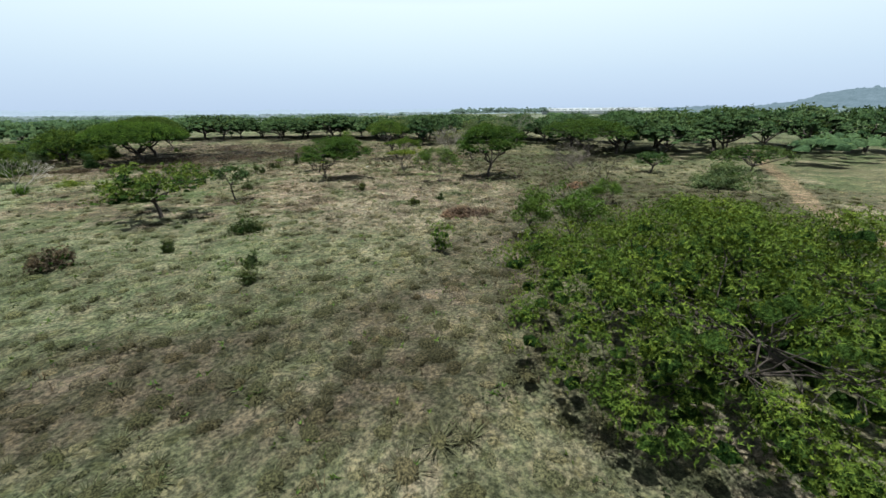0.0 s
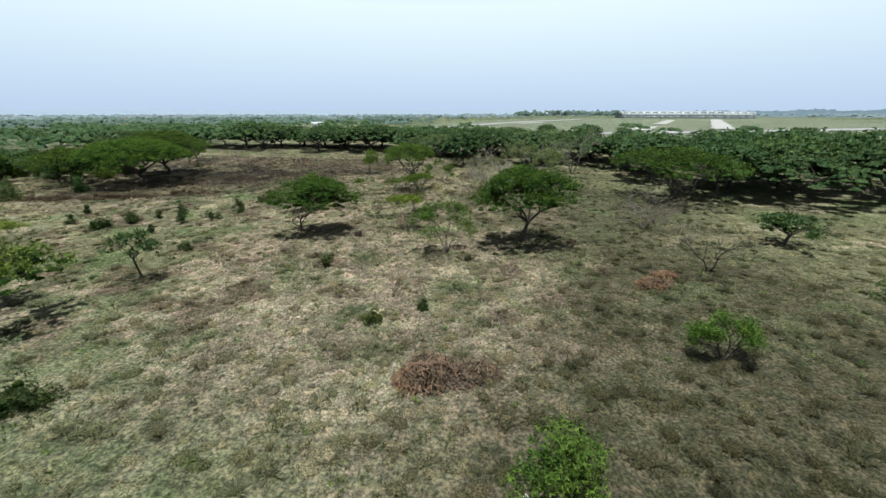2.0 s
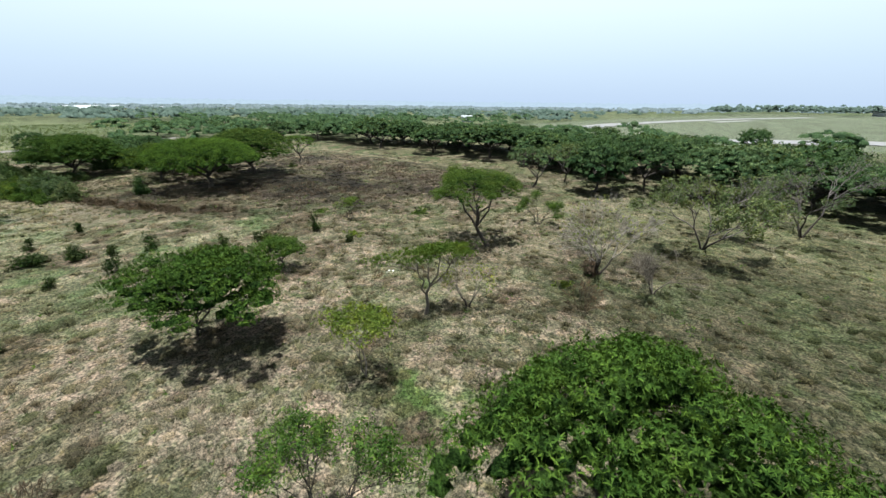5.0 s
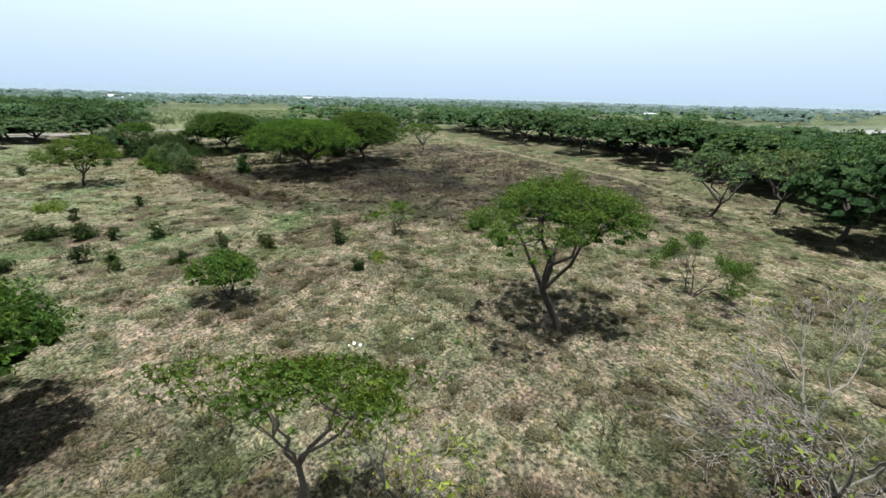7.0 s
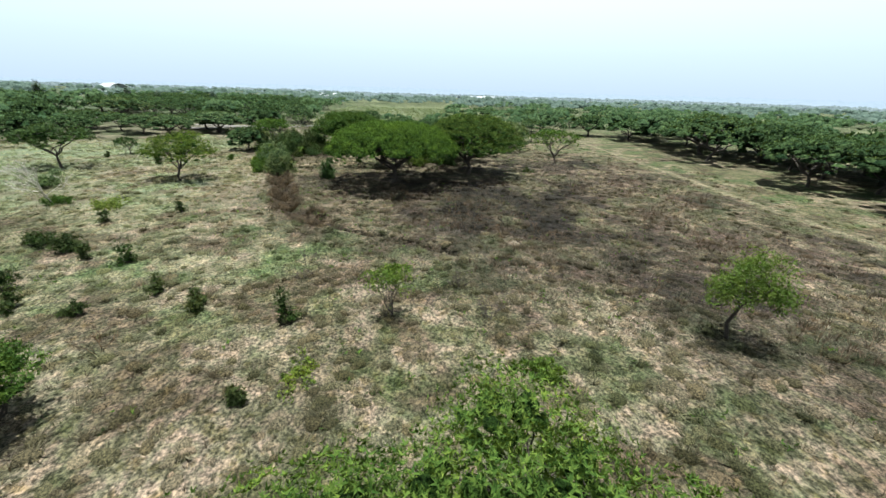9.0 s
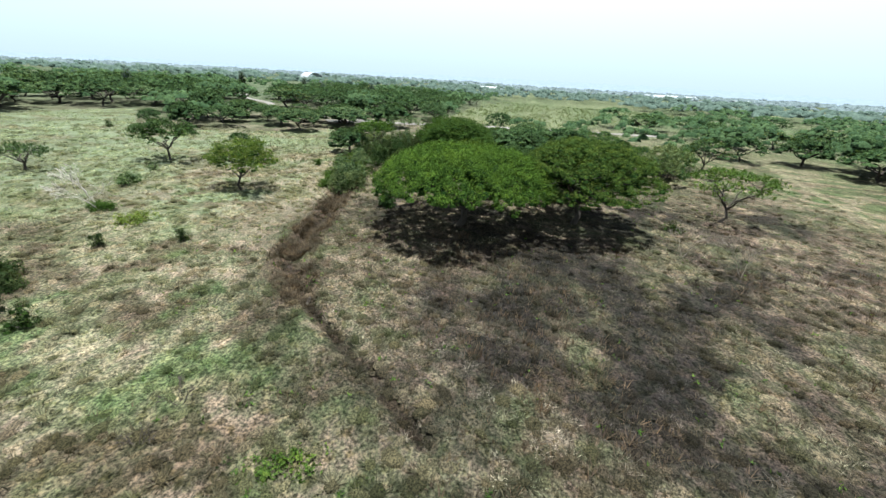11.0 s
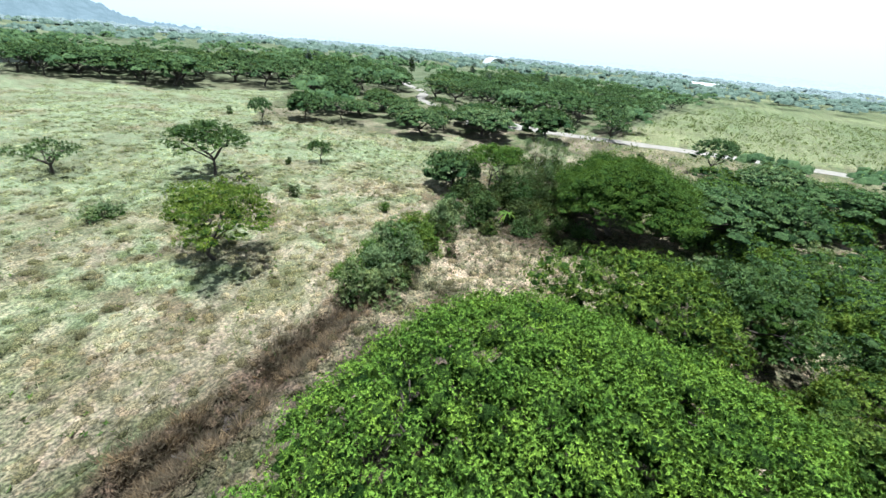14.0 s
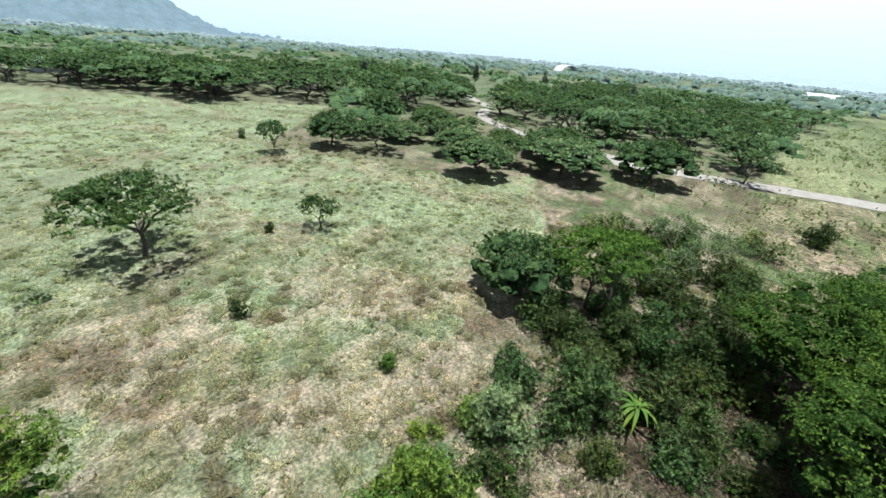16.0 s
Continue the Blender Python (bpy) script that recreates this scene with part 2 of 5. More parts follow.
DITCH = [(-112, 112.8), (-103.5, 114.2), (-96, 115.6), (-89, 117.3), (-83, 117.5), (-75.5, 119.5), (-71.8, 120.8), (-66, 125.6), (-64.6, 127.2), (-60.5, 131.8), (-57.6, 134.7), (-54.5, 138.2), (-51, 142)]
GULLY = DITCH[7:]
ROAD_W = [(-212, 62), (-224, 80), (-229, 96), (-237, 113), (-245, 131), (-250, 150), (-256, 175), (-262, 230)]
ROAD_W2 = [(-229, 96), (-228, 60), (-229, 40), (-240, 16), (-270, 0), (-290, -34), (-330, -60)]
TRACK_E = [(46, 36), (57, 53), (74, 73), (90, 94), (120, 130)]
TRACK_N = [(-10, 186), (-41, 201), (-61, 206), (-91, 214), (-142, 227), (-200, 243)]
BURN = [(-112, 118), (-84, 119), (-66, 126), (-52, 140), (-30, 150), (-22, 170), (-30, 196), (-61, 203), (-91, 210), (-125, 216), (-130, 190), (-118, 165), (-112, 140)]
AIRFIELD = [(-150, 420), (90, 330), (420, 330), (900, 700), (1100, 1500), (300, 1500), (0, 850), (-120, 520)]
CROP = [(-249, 111), (-330, 113), (-480, 135), (-585, 165), (-590, 260), (-480, 310), (-390, 310), (-294, 200), (-257, 165), (-252, 140)]
PASTURE_W = [(-70, -90), (-70, 100), (-112, 112), (-128, 100), (-160, 94), (-190, 75), (-168, 60), (-150, 22), (-195, -22), (-150, -50), (-120, -88)]
OPEN_W = [(-234, 80), (-196, 96), (-186, 125), (-200, 150), (-244, 165), (-236, 115)]


def height(x, y):
    """The lie of the land."""
    x, y = np.asarray(x, float), np.asarray(y, float)
    u = 1.6 * np.tanh((x / 100 + 0.5) / 1.6) - 0.5
    v = np.tanh(y / 100 - 1)
    z = np.clip(0.6 * (-0.31 + 0.7 * u + 0.01 * v + 0.18 * u * u + 1.49 * u * v + 1.8 * v * v), -1.5, 2.0)
    near = (1 - soft(np.maximum(np.maximum(-170 - x, x - 75), np.maximum(-12 - y, y - 225)), 0, 25))
    z = z + near * (0.5 * (fbm(x, y, 18, 5) - 0.5) + 0.16 * (vnoise(x, y, 2.3, 9) - 0.5))
    d = line_far(x, y, DITCH)
    deep = np.where(x < -67, 0.9, 0.55) * soft(vnoise(x, y, 9, 31), 0.05, 0.4)
    bank = np.where(x < -67, 0.45, 0.18) * np.exp(-((d - 2.2) / 0.9) ** 2) * (0.4 + 1.2 * vnoise(x, y, 2.2, 33))
    return z + bank - deep * (1 - soft(d, 0.25, np.where(x < -67, 1.8, 1.1)))


def tint(x, y):
    """What grows or lies at each place of the ground: its base colour."""
    def c(r, g, b):
        return np.array([r, g, b])

    def lay(col, k, new_col):
        return col + np.clip(k, 0, 1)[..., None] * (new_col - col)

    n1, n2, n3 = fbm(x, y, 26, 11), fbm(x, y, 7, 21), fbm(x, y, 2.6, 41, 3)
    wander = 9 * (fbm(x, y, 14, 51) - 0.5)
    col = np.zeros((*np.shape(x), 3)) + c(0.235, 0.222, 0.135)
    col = lay(col, soft(n1 + 0.35 * (n2 - 0.5), 0.43, 0.63), c(0.170, 0.192, 0.100))  # green sward
    col = lay(col, 0.9 * soft(n2 + 0.3 * (n3 - 0.5), 0.55, 0.72), c(0.37, 0.315, 0.225))  # straw
    # pale green sward west of the start, short brown turf where the flight begins
    k = 1 - soft(np.hypot((x + 34) / 30, (y - 42) / 34) + 0.06 * wander, 0.6, 1.2)
    col = lay(col, 0.75 * k, c(0.212, 0.230, 0.130))
    d = line_far(x, y, [(-24, 19), (-10, 21), (-3, 30), (3, 40), (9, 44)])
    col = lay(col, 0.9 * (1 - soft(d + 0.5 * wander, 3.5, 8.5)) * (0.5 + 0.5 * soft(n2, 0.30, 0.55)), c(0.135, 0.110, 0.078))
    col = lay(col, 0.5 * (1 - soft(d + 0.5 * wander, 1.0, 4.5)) * soft(n3, 0.5, 0.7), c(0.27, 0.215, 0.165))
    k = 1 - soft(np.hypot((x - 31) / 25, (y - 54) / 34) + 0.06 * wander, 0.7, 1.25)
    col = lay(col, 0.92 * k, c(0.112, 0.102, 0.062))
    # straw-coloured tussocks before the round-headed tree
    k = 1 - soft(np.hypot((x + 9) / 24, (y - 70) / 25) + 0.06 * wander, 0.6, 1.2)
    col = lay(col, 0.88 * k * soft(n2 + 0.4 * (n3 - 0.5), 0.26, 0.44), c(0.44, 0.365, 0.275))
    # dry stubble in the middle stretch
    k = 1 - soft(np.hypot((x + 14) / 40, (y - 112) / 38) + 0.06 * wander, 0.6, 1.15)
    col = lay(col, 0.75 * k * soft(n2 + 0.4 * (n3 - 0.5), 0.26, 0.48), c(0.325, 0.265, 0.20))
    col = lay(col, 0.65 * k * soft(n1 - 0.5 * (n3 - 0.5), 0.55, 0.66), c(0.13, 0.15, 0.06))
    k = 1 - soft(np.hypot((x - 27) / 28, (y - 114) / 30) + 0.06 * wander, 0.6, 1.2)
    col = lay(col, 0.88 * k, c(0.122, 0.114, 0.070))
    k = 1 - soft(np.hypot((x + 60) / 28, (y - 106) / 20) + 0.06 * wander, 0.5, 1.2)
    col = lay(col, 0.6 * k * soft(n2 + 0.3 * (n3 - 0.5), 0.3, 0.5), c(0.34, 0.315, 0.22))
    # fresh green grass in patches, and dark worn ones
    n4 = fbm(x, y, 5.5, 113)
    col = lay(col, (0.3 + 0.5 * soft(-x, 25, 60)) * soft(n4 + 0.3 * (n3 - 0.5), 0.56, 0.66) * soft(y, 48, 75), c(0.125, 0.180, 0.075))
    col = lay(col, 0.5 * soft(fbm(x, y, 6, 127) + 0.4 * (n3 - 0.5), 0.57, 0.67), c(0.110, 0.095, 0.062))
    k = np.minimum(np.hypot((x + 20) / 3.4, (y - 109.5) / 2.2), np.minimum(np.hypot((x + 12.5) / 4.2, (y - 113.4) / 2.4), np.hypot((x + 1.0) / 4.2, (y - 96) / 3.2)))
    col = lay(col, 0.9 * (1 - soft(k + 0.12 * wander, 0.5, 1.15)) * soft(n3, 0.35, 0.55), c(0.13, 0.20, 0.06))
    # bare pinkish soil, and brown mats of dead weeds, all through the middle stretch
    n5 = fbm(x, y, 3.6, 161, 3)
    k = soft(y, 42, 66) * soft(-x, -34, 0)
    col = lay(col, 0.8 * k * soft(n5 + 0.25 * (n1 - 0.5), 0.56, 0.66), c(0.40, 0.315, 0.245))
    col = lay(col, 0.7 * k * soft(fbm(x, y, 4.6, 171, 3), 0.58, 0.67), c(0.150, 0.110, 0.080))
    # scorched field
    inside = sum(within(x + wander + 9 * math.cos(a), y + 0.7 * wander + 9 * math.sin(a), BURN).astype(float) for a in np.arange(8) * 0.785) / 8
    col = lay(col, inside * (0.55 + 0.42 * soft(n2, 0.35, 0.6)), c(0.165, 0.122, 0.100))
    col = lay(col, inside * 0.85 * soft(fbm(x, y, 11, 71) + 0.25 * (n3 - 0.5), 0.48, 0.60), c(0.046, 0.039, 0.036))
    col = lay(col, inside * 0.85 * soft(n3 + 0.4 * (n2 - 0.5), 0.58, 0.72), c(0.31, 0.25, 0.185))
    col = lay(col, inside * 0.25 * soft(n4, 0.60, 0.70), c(0.085, 0.105, 0.05))
    k = 1 - soft(np.hypot((x + 68) / 27, (y - 160) / 20) + 0.07 * wander, 0.5, 1.2)
    col = lay(col, inside * 0.92 * k * soft(n2 + 0.3 * (n3 - 0.5), 0.34, 0.54), c(0.034, 0.030, 0.029))
    # the far pasture, pale green
    edge = soft(-x + 1.4 * wander, 69, 83)
    k = edge * within(x + wander, y + wander, PASTURE_W)
    col = lay(col, 0.85 * k, c(0.36, 0.405, 0.25))
    col = lay(col, 0.7 * k * soft(n2, 0.52, 0.7), c(0.34, 0.29, 0.20))
    col = lay(col, 0.35 * k * soft(fbm(x, y, 12, 137) + 0.4 * (n3 - 0.5), 0.55, 0.68), c(0.19, 0.155, 0.10))
    k = 1 - soft(np.hypot((x + 112) / 36, (y - 95) / 24) + 0.05 * wander, 0.55, 1.2)
    col = lay(col, 0.85 * k * soft(n2 + 0.3 * (n3 - 0.5), 0.28, 0.48), c(0.43, 0.352, 0.26))
    col = lay(col, 0.8 * k * soft(fbm(x, y, 3.2, 181, 3), 0.56, 0.66), c(0.185, 0.140, 0.090))
    k = edge * within(x + wander, y + wander, PASTURE_W) * soft(fbm(x, y, 4.2, 191, 3), 0.55, 0.68)
    col = lay(col, 0.6 * k, c(0.20, 0.205, 0.105))
    # trampled bare ground by the ditch's end
    k = 1 - soft(np.hypot((x + 124) / 11, (y - 123) / 12) + 0.04 * wander, 0.7, 1.1)
    col = lay(col, 0.95 * k, c(0.47, 0.375, 0.285))
    # dark brown ground by the big thicket tree: its deep shade painted in as litter
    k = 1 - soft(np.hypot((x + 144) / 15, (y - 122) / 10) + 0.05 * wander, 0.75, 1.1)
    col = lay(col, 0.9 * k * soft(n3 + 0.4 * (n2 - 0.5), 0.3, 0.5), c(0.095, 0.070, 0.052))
    # ditch and its banks
    d = line_far(x, y, DITCH) + 0.16 * wander
    west = soft(-x, 66, 70)
    col = lay(col, 0.9 * west * (1 - soft(d, 1.6, 3.6)) * soft(fbm(x, y, 5, 33), 0.28, 0.44), c(0.150, 0.105, 0.080))
    col = lay(col, 0.9 * west * (1 - soft(d, 0.3, 1.5)) * soft(n3, 0.3, 0.5), c(0.060, 0.043, 0.034))
    d = line_far(x, y, GULLY) + 0.05 * wander
    col = lay(col, 0.9 * (1 - west) * (1 - soft(d, 0.3, 1.3)) * soft(fbm(x, y, 3.5, 149), 0.30, 0.46), c(0.052, 0.038, 0.030))
    # tracks, roads, fields further off
    for line, half, tone in ((TRACK_E, 1.7, c(0.36, 0.27, 0.18)), (TRACK_N, 1.1, c(0.36, 0.31, 0.22))):
        col = lay(col, 0.95 * (1 - soft(line_far(x, y, line) + 0.06 * wander, half * 0.7, half * 1.25)), tone)
    col = lay(col, 0.9 * within(x, y, CROP), c(0.34, 0.35, 0.20))
    col = lay(col, 0.7 * within(x, y, CROP) * soft(fbm(x, y, 14, 211), 0.5, 0.62), c(0.42, 0.39, 0.25))
    col = lay(col, 0.92 * within(x, y, AIRFIELD), c(0.265, 0.29, 0.22))
    away = soft(np.hypot(x + 50, y - 110), 150, 330) * (1 - within(x, y, AIRFIELD)) * (1 - within(x, y, PASTURE_W))
    col = lay(col, 0.7 * away, c(0.165, 0.215, 0.120))
    col = lay(col, 0.6 * away * soft(fbm(x, y, 60, 201), 0.52, 0.66), c(0.30, 0.31, 0.19))
    return np.clip(0.40 * col * (0.60 + 0.80 * n3)[..., None] * c(0.94, 1.0, 1.08), 0.006, 0.9)


# ---- building helpers ----
def mesh_of(name, verts, faces, colours=None):
    """A mesh from arrays of corners and of faces that all have the same number of corners."""
    verts, faces = np.asarray(verts, np.float32), np.asarray(faces, np.int32)
    me = bpy.data.meshes.new(name)
    k = faces.shape[1]
    me.vertices.add(len(verts))
    me.vertices.foreach_set("co", verts.ravel())
    me.loops.add(faces.size)
    me.loops.foreach_set("vertex_index", faces.ravel())
    me.polygons.add(len(faces))
    me.polygons.foreach_set("loop_start", np.arange(0, faces.size, k, dtype=np.int32))
    me.update(calc_edges=True)
    if colours is not None:
        a = me.attributes.new("tint", "FLOAT_COLOR", "POINT")
        a.data.foreach_set("color", (colours if np.shape(colours)[1] == 4 else np.c_[colours, np.ones(len(colours))]).astype(np.float32).ravel())
    return me


def part(name, me, mat, parent=None, label="", smooth=False):
    ob = new(name, me)
    if not me.materials:
        me.materials.append(mat)
    if smooth:
        me.polygons.foreach_set("use_smooth", np.ones(len(me.polygons), bool))
    if parent is not None:
        ob.parent = parent
    return tagged(ob, label)


def thing(name, x, y, label, category, group="", turn=0.0, size=1.0):
    ob = new(name)
    ob.empty_display_size = 0.3
    ob.matrix_basis = pose(x, y, float(height(x, y)) - 0.04, 0, 0, turn) @ Matrix.Diagonal((size, size, size, 1))
    return tagged(ob, label, category, group)


class Limbs:
    """Tapered limbs gathered into one mesh."""

    def __init__(self, sides=6):
        self.v, self.f, self.n, self.sides = [], [], 0, sides

    def tube(self, pts, radii):
        pts, k = np.asarray(pts, float), self.sides
        for i, (p, r) in enumerate(zip(pts, radii)):
            d = pts[min(i + 1, len(pts) - 1)] - pts[max(i - 1, 0)]
            d /= np.linalg.norm(d) + 1e-9
            a = np.cross(d, (0.3, 0.9, 0.1) if abs(d[1]) < 0.9 else (1.0, 0, 0))
            a /= np.linalg.norm(a)
            b = np.cross(d, a)
            t = np.arange(k) * 2 * math.pi / k
            self.v.append(p + r * (np.cos(t)[:, None] * a + np.sin(t)[:, None] * b))
            if i:
                o = self.n + i * k
                for j in range(k):
                    self.f.append((o - k + j, o - k + (j + 1) % k, o + (j + 1) % k, o + j))
        self.n += k * len(pts)

    def bent(self, rng, a, b, ra, rb, sway=0.12, steps=4):
        """A limb from a to b that wanders a little on the way."""
        a, b = np.asarray(a, float), np.asarray(b, float)
        far = np.linalg.norm(b - a)
        t = np.linspace(0, 1, steps + 1)[:, None]
        off = rng.normal(0, sway * far, (steps + 1, 3)) * np.sin(t * math.pi)
        off[:, 2] *= 0.5
        pts = a + (b - a) * t + off
        self.tube(pts, ra + (rb - ra) * t[:, 0])
        return pts

    def mesh(self, name):
        return mesh_of(name, np.concatenate(self.v), self.f)


def dome_arrays(rng, centres, radii, flat=0.6):
    """Clumps of foliage seen from far off: small uneven domes, each its own island."""
    n, k = len(centres), 5
    a = np.arange(k) * 2 * math.pi / k + rng.uniform(0, 6.28, (n, 1))
    v = np.zeros((n, 2 * k + 1, 3))
    for ring, (r, z) in enumerate(((1.0, -0.35), (0.72, 0.55))):
        j = rng.uniform(0.7, 1.25, (n, k))
        v[:, ring * k : ring * k + k, 0] = np.cos(a) * r * j
        v[:, ring * k : ring * k + k, 1] = np.sin(a) * r * j
        v[:, ring * k : ring * k + k, 2] = z * flat * rng.uniform(0.6, 1.4, (n, k))
    v[:, 2 * k, 2] = flat * rng.uniform(0.8, 1.15, n)
    v = v * np.asarray(radii)[:, None, None] + np.asarray(centres)[:, None, :]
    f = []
    for i in range(k):
        j = (i + 1) % k
        f += [(i, j, k + j), (i, k + j, k + i), (k + i, k + j, 2 * k)]
    fc = (np.arange(n)[:, None, None] * (2 * k + 1) + np.array(f)).reshape(-1, 3)
    return v.reshape(-1, 3), fc


def dome_mesh(name, rng, centres, radii, flat=0.6):
    return mesh_of(name, *dome_arrays(rng, centres, radii, flat))


def leaf_mesh(name, rng, places, size, loose=0.9, long=2.6, core=None):
    """Many small pointed leaves at the given places; places: arrays of centres, facings and, if any, the ways they
    point.
    core: centres and sizes of solid dark green domes that stand in for shaded inner leaves, the mesh's second material."""
    centres, facing = places[:2]
    n = len(centres)
    nrm = facing + rng.normal(0, loose if len(places) == 2 else 0.35 * loose, (n, 3)) + (0, 0, 0.25)
    nrm /= np.linalg.norm(nrm, axis=1)[:, None] + 1e-9
    d = np.cross(nrm, rng.normal(0, 1, (n, 3))) if len(places) == 2 else places[2]
    d = d / (np.linalg.norm(d, axis=1)[:, None] + 1e-9)
    s = np.cross(d, nrm)
    k = (size * rng.uniform(0.65, 1.35, n))[:, None]
    if len(places) == 3:
        centres = centres + d * k * long * 0.5
    root = centres - d * k * long * 0.4
    q = np.stack([root + s * k * 0.5, root - s * k * 0.5, centres + d * k * long * 0.6], 1).reshape(-1, 3)
    fc = np.arange(3 * n).reshape(-1, 3)
    if core is None:
        return mesh_of(name, q, fc)
    v2, f2 = dome_arrays(rng, *core)
    me = mesh_of(name, np.r_[q, v2], np.r_[fc, f2 + len(q)])
    me.polygons.foreach_set("material_index", np.r_[np.zeros(len(fc), np.int32), np.ones(len(f2), np.int32)])
    return me


def pads(rng, centres, radii, per, flat=0.42, each=6):
    """Places, facings and ways for leaves on pads of foliage: sprays of leaves on the upper shells of flattened tufts."""
    m = max(1, int(per / each))
    c = np.repeat(centres, m, 0)
    r = np.repeat(radii, m)[:, None]
    d = rng.normal(0, 1, (len(c), 3))
    d[:, 2] = np.abs(d[:, 2]) * 1.1 - 0.3
    d /= np.linalg.norm(d, axis=1)[:, None]
    e = d * rng.uniform(0.5, 1.1, (len(c), 1)) ** 0.7
    e[:, 2] *= flat
    c, d = np.repeat(c + e * r, each, 0), np.repeat(d, each, 0)
    way = np.cross(d, rng.normal(0, 1, c.shape))
    way /= np.linalg.norm(way, axis=1)[:, None] + 1e-9
    return c, d, way + 0.4 * d + (0, 0, 0.1)


def crown_pads(rng, w, bottom, top, count, fullness=0.85, lobes=0.16, below=0.25):
    """Centres and sizes of the pads of one spreading crown, dome-shaped, uneven round its edge."""
    ang = rng.uniform(0, 2 * math.pi, count)
    r = np.sqrt(rng.uniform(0.0, 1, count))
    p1, p2, p3 = rng.uniform(0, 6.28, 3)
    edge = 1 + lobes * (np.sin(2 * ang + p1) + 0.7 * np.sin(3 * ang + p2) + 0.6 * np.sin(5 * ang + p3))
    dome = np.sqrt(np.clip(1 - (r * 0.97) ** 2.4, 0, 1))
    z = bottom + (top - bottom) * dome * rng.uniform(fullness, 1.0, count)
    under = rng.rand(count) < below
    z = np.where(under, bottom + (z - bottom) * rng.uniform(0.3, 0.8, count), z)
    z += 0.06 * (top - bottom) * np.sin(3 * ang + p2) * r
    return np.stack([r * edge * np.cos(ang) * w / 2, r * edge * np.sin(ang) * w / 2, z], 1)


def spreading_tree(name, rng, h, w, leaf_mat, label, category="tree", bottom=0.45, pad=1.1, count=60, per=34, leaf=0.3, trunk_r=0.28, stems=1, bark=None, limbs=9, fork=0.22, flat=0.42, fullness=0.85, loose=0.9, offset=(0, 0), lobes=0.16, below=0.2, inner=0, sides=6, core_size=0.38, core_mat=None, long=2.6, boughs=False):
    """A tree on the origin: trunk with limbs, crown of leafy pads."""
    ob = new(name)
    ob.empty_display_size = 0.3
    tagged(ob, label, category)
    c = crown_pads(rng, w - pad, h * bottom, h - pad * flat, count, fullness, lobes, below) + (offset[0], offset[1], 0)
    t, own = Limbs(sides), []
    n_main = max(3, (6 if w > 9 else 4) // (1 if stems == 1 else 2))
    for s in range(stems):
        lean = rng.normal(0, 0.05 * h if stems == 1 else 0.09 * h, 2)
        foot = np.array([0, 0, -0.15]) + np.array([*rng.normal(0, 0.0 if stems == 1 else 0.22, 2), 0])
        crotch = np.array([*(lean + 0.25 * np.array(offset)), h * fork * rng.uniform(0.85, 1.15)])
        k = trunk_r * (1.0 if stems == 1 else 0.6)
        t.tube([foot, foot + (0, 0, 0.25), (foot + crotch) / 2 + (*rng.normal(0, 0.03 * h, 2), 0), crotch], [k * 1.5, k * 1.1, k * 0.9, k * 0.8])
        mains = []
        for a in rng.uniform(0, 6.28) + np.arange(n_main) * 6.283 / n_main + rng.normal(0, 0.25, n_main):
            reach = 0.26 * w * rng.uniform(0.7, 1.15)
            end = np.array([offset[0] + reach * math.cos(a), offset[1] + reach * math.sin(a), crotch[2] + (h * (0.5 + 0.5 * bottom) - crotch[2]) * rng.uniform(0.6, 0.9)])
            limb = Limbs(sides) if boughs else t
            own.append(limb)
            mains.append(limb.bent(rng, crotch, end, k * 0.6, k * 0.3, 0.07, 4))
        joints = np.concatenate([m[2:] for m in mains])
        n_own = len(own) - n_main
        for i in rng.choice(count, min(count, max(6, 3 * limbs // stems)), replace=False):
            tip = c[i] - (0, 0, 0.2 * pad)
            at = int(np.argmin(np.linalg.norm((joints - tip) * (1, 1, 1.6), axis=1)))
            own[n_own + at // 3].bent(rng, joints[at], tip, k * 0.2, 0.015, 0.08, 3)
    trunk = part("trunk", t.mesh("trunk"), bark or M_BARK, ob, smooth=True)
    for limb in own if boughs else ():
        part("limb", limb.mesh("limb"), bark or M_BARK, trunk, smooth=True)
    wide = pad * rng.uniform(0.65, 1.3, count)
    core = None
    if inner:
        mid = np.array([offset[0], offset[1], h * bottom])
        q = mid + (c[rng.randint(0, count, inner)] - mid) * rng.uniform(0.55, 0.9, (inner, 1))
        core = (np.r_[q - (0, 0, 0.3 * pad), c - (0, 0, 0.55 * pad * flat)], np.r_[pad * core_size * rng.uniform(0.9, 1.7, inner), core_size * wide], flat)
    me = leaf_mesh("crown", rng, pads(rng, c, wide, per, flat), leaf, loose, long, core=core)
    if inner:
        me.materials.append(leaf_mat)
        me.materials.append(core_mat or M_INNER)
    part("crown", me, leaf_mat, ob)
    return ob


def put(ob, x, y, turn=0.0, size=1.0, sink=0.05):
    ob.matrix_basis = pose(x, y, float(height(x, y)) - sink, 0, 0, turn) @ Matrix.Diagonal((size, size, size, 1))
    return ob


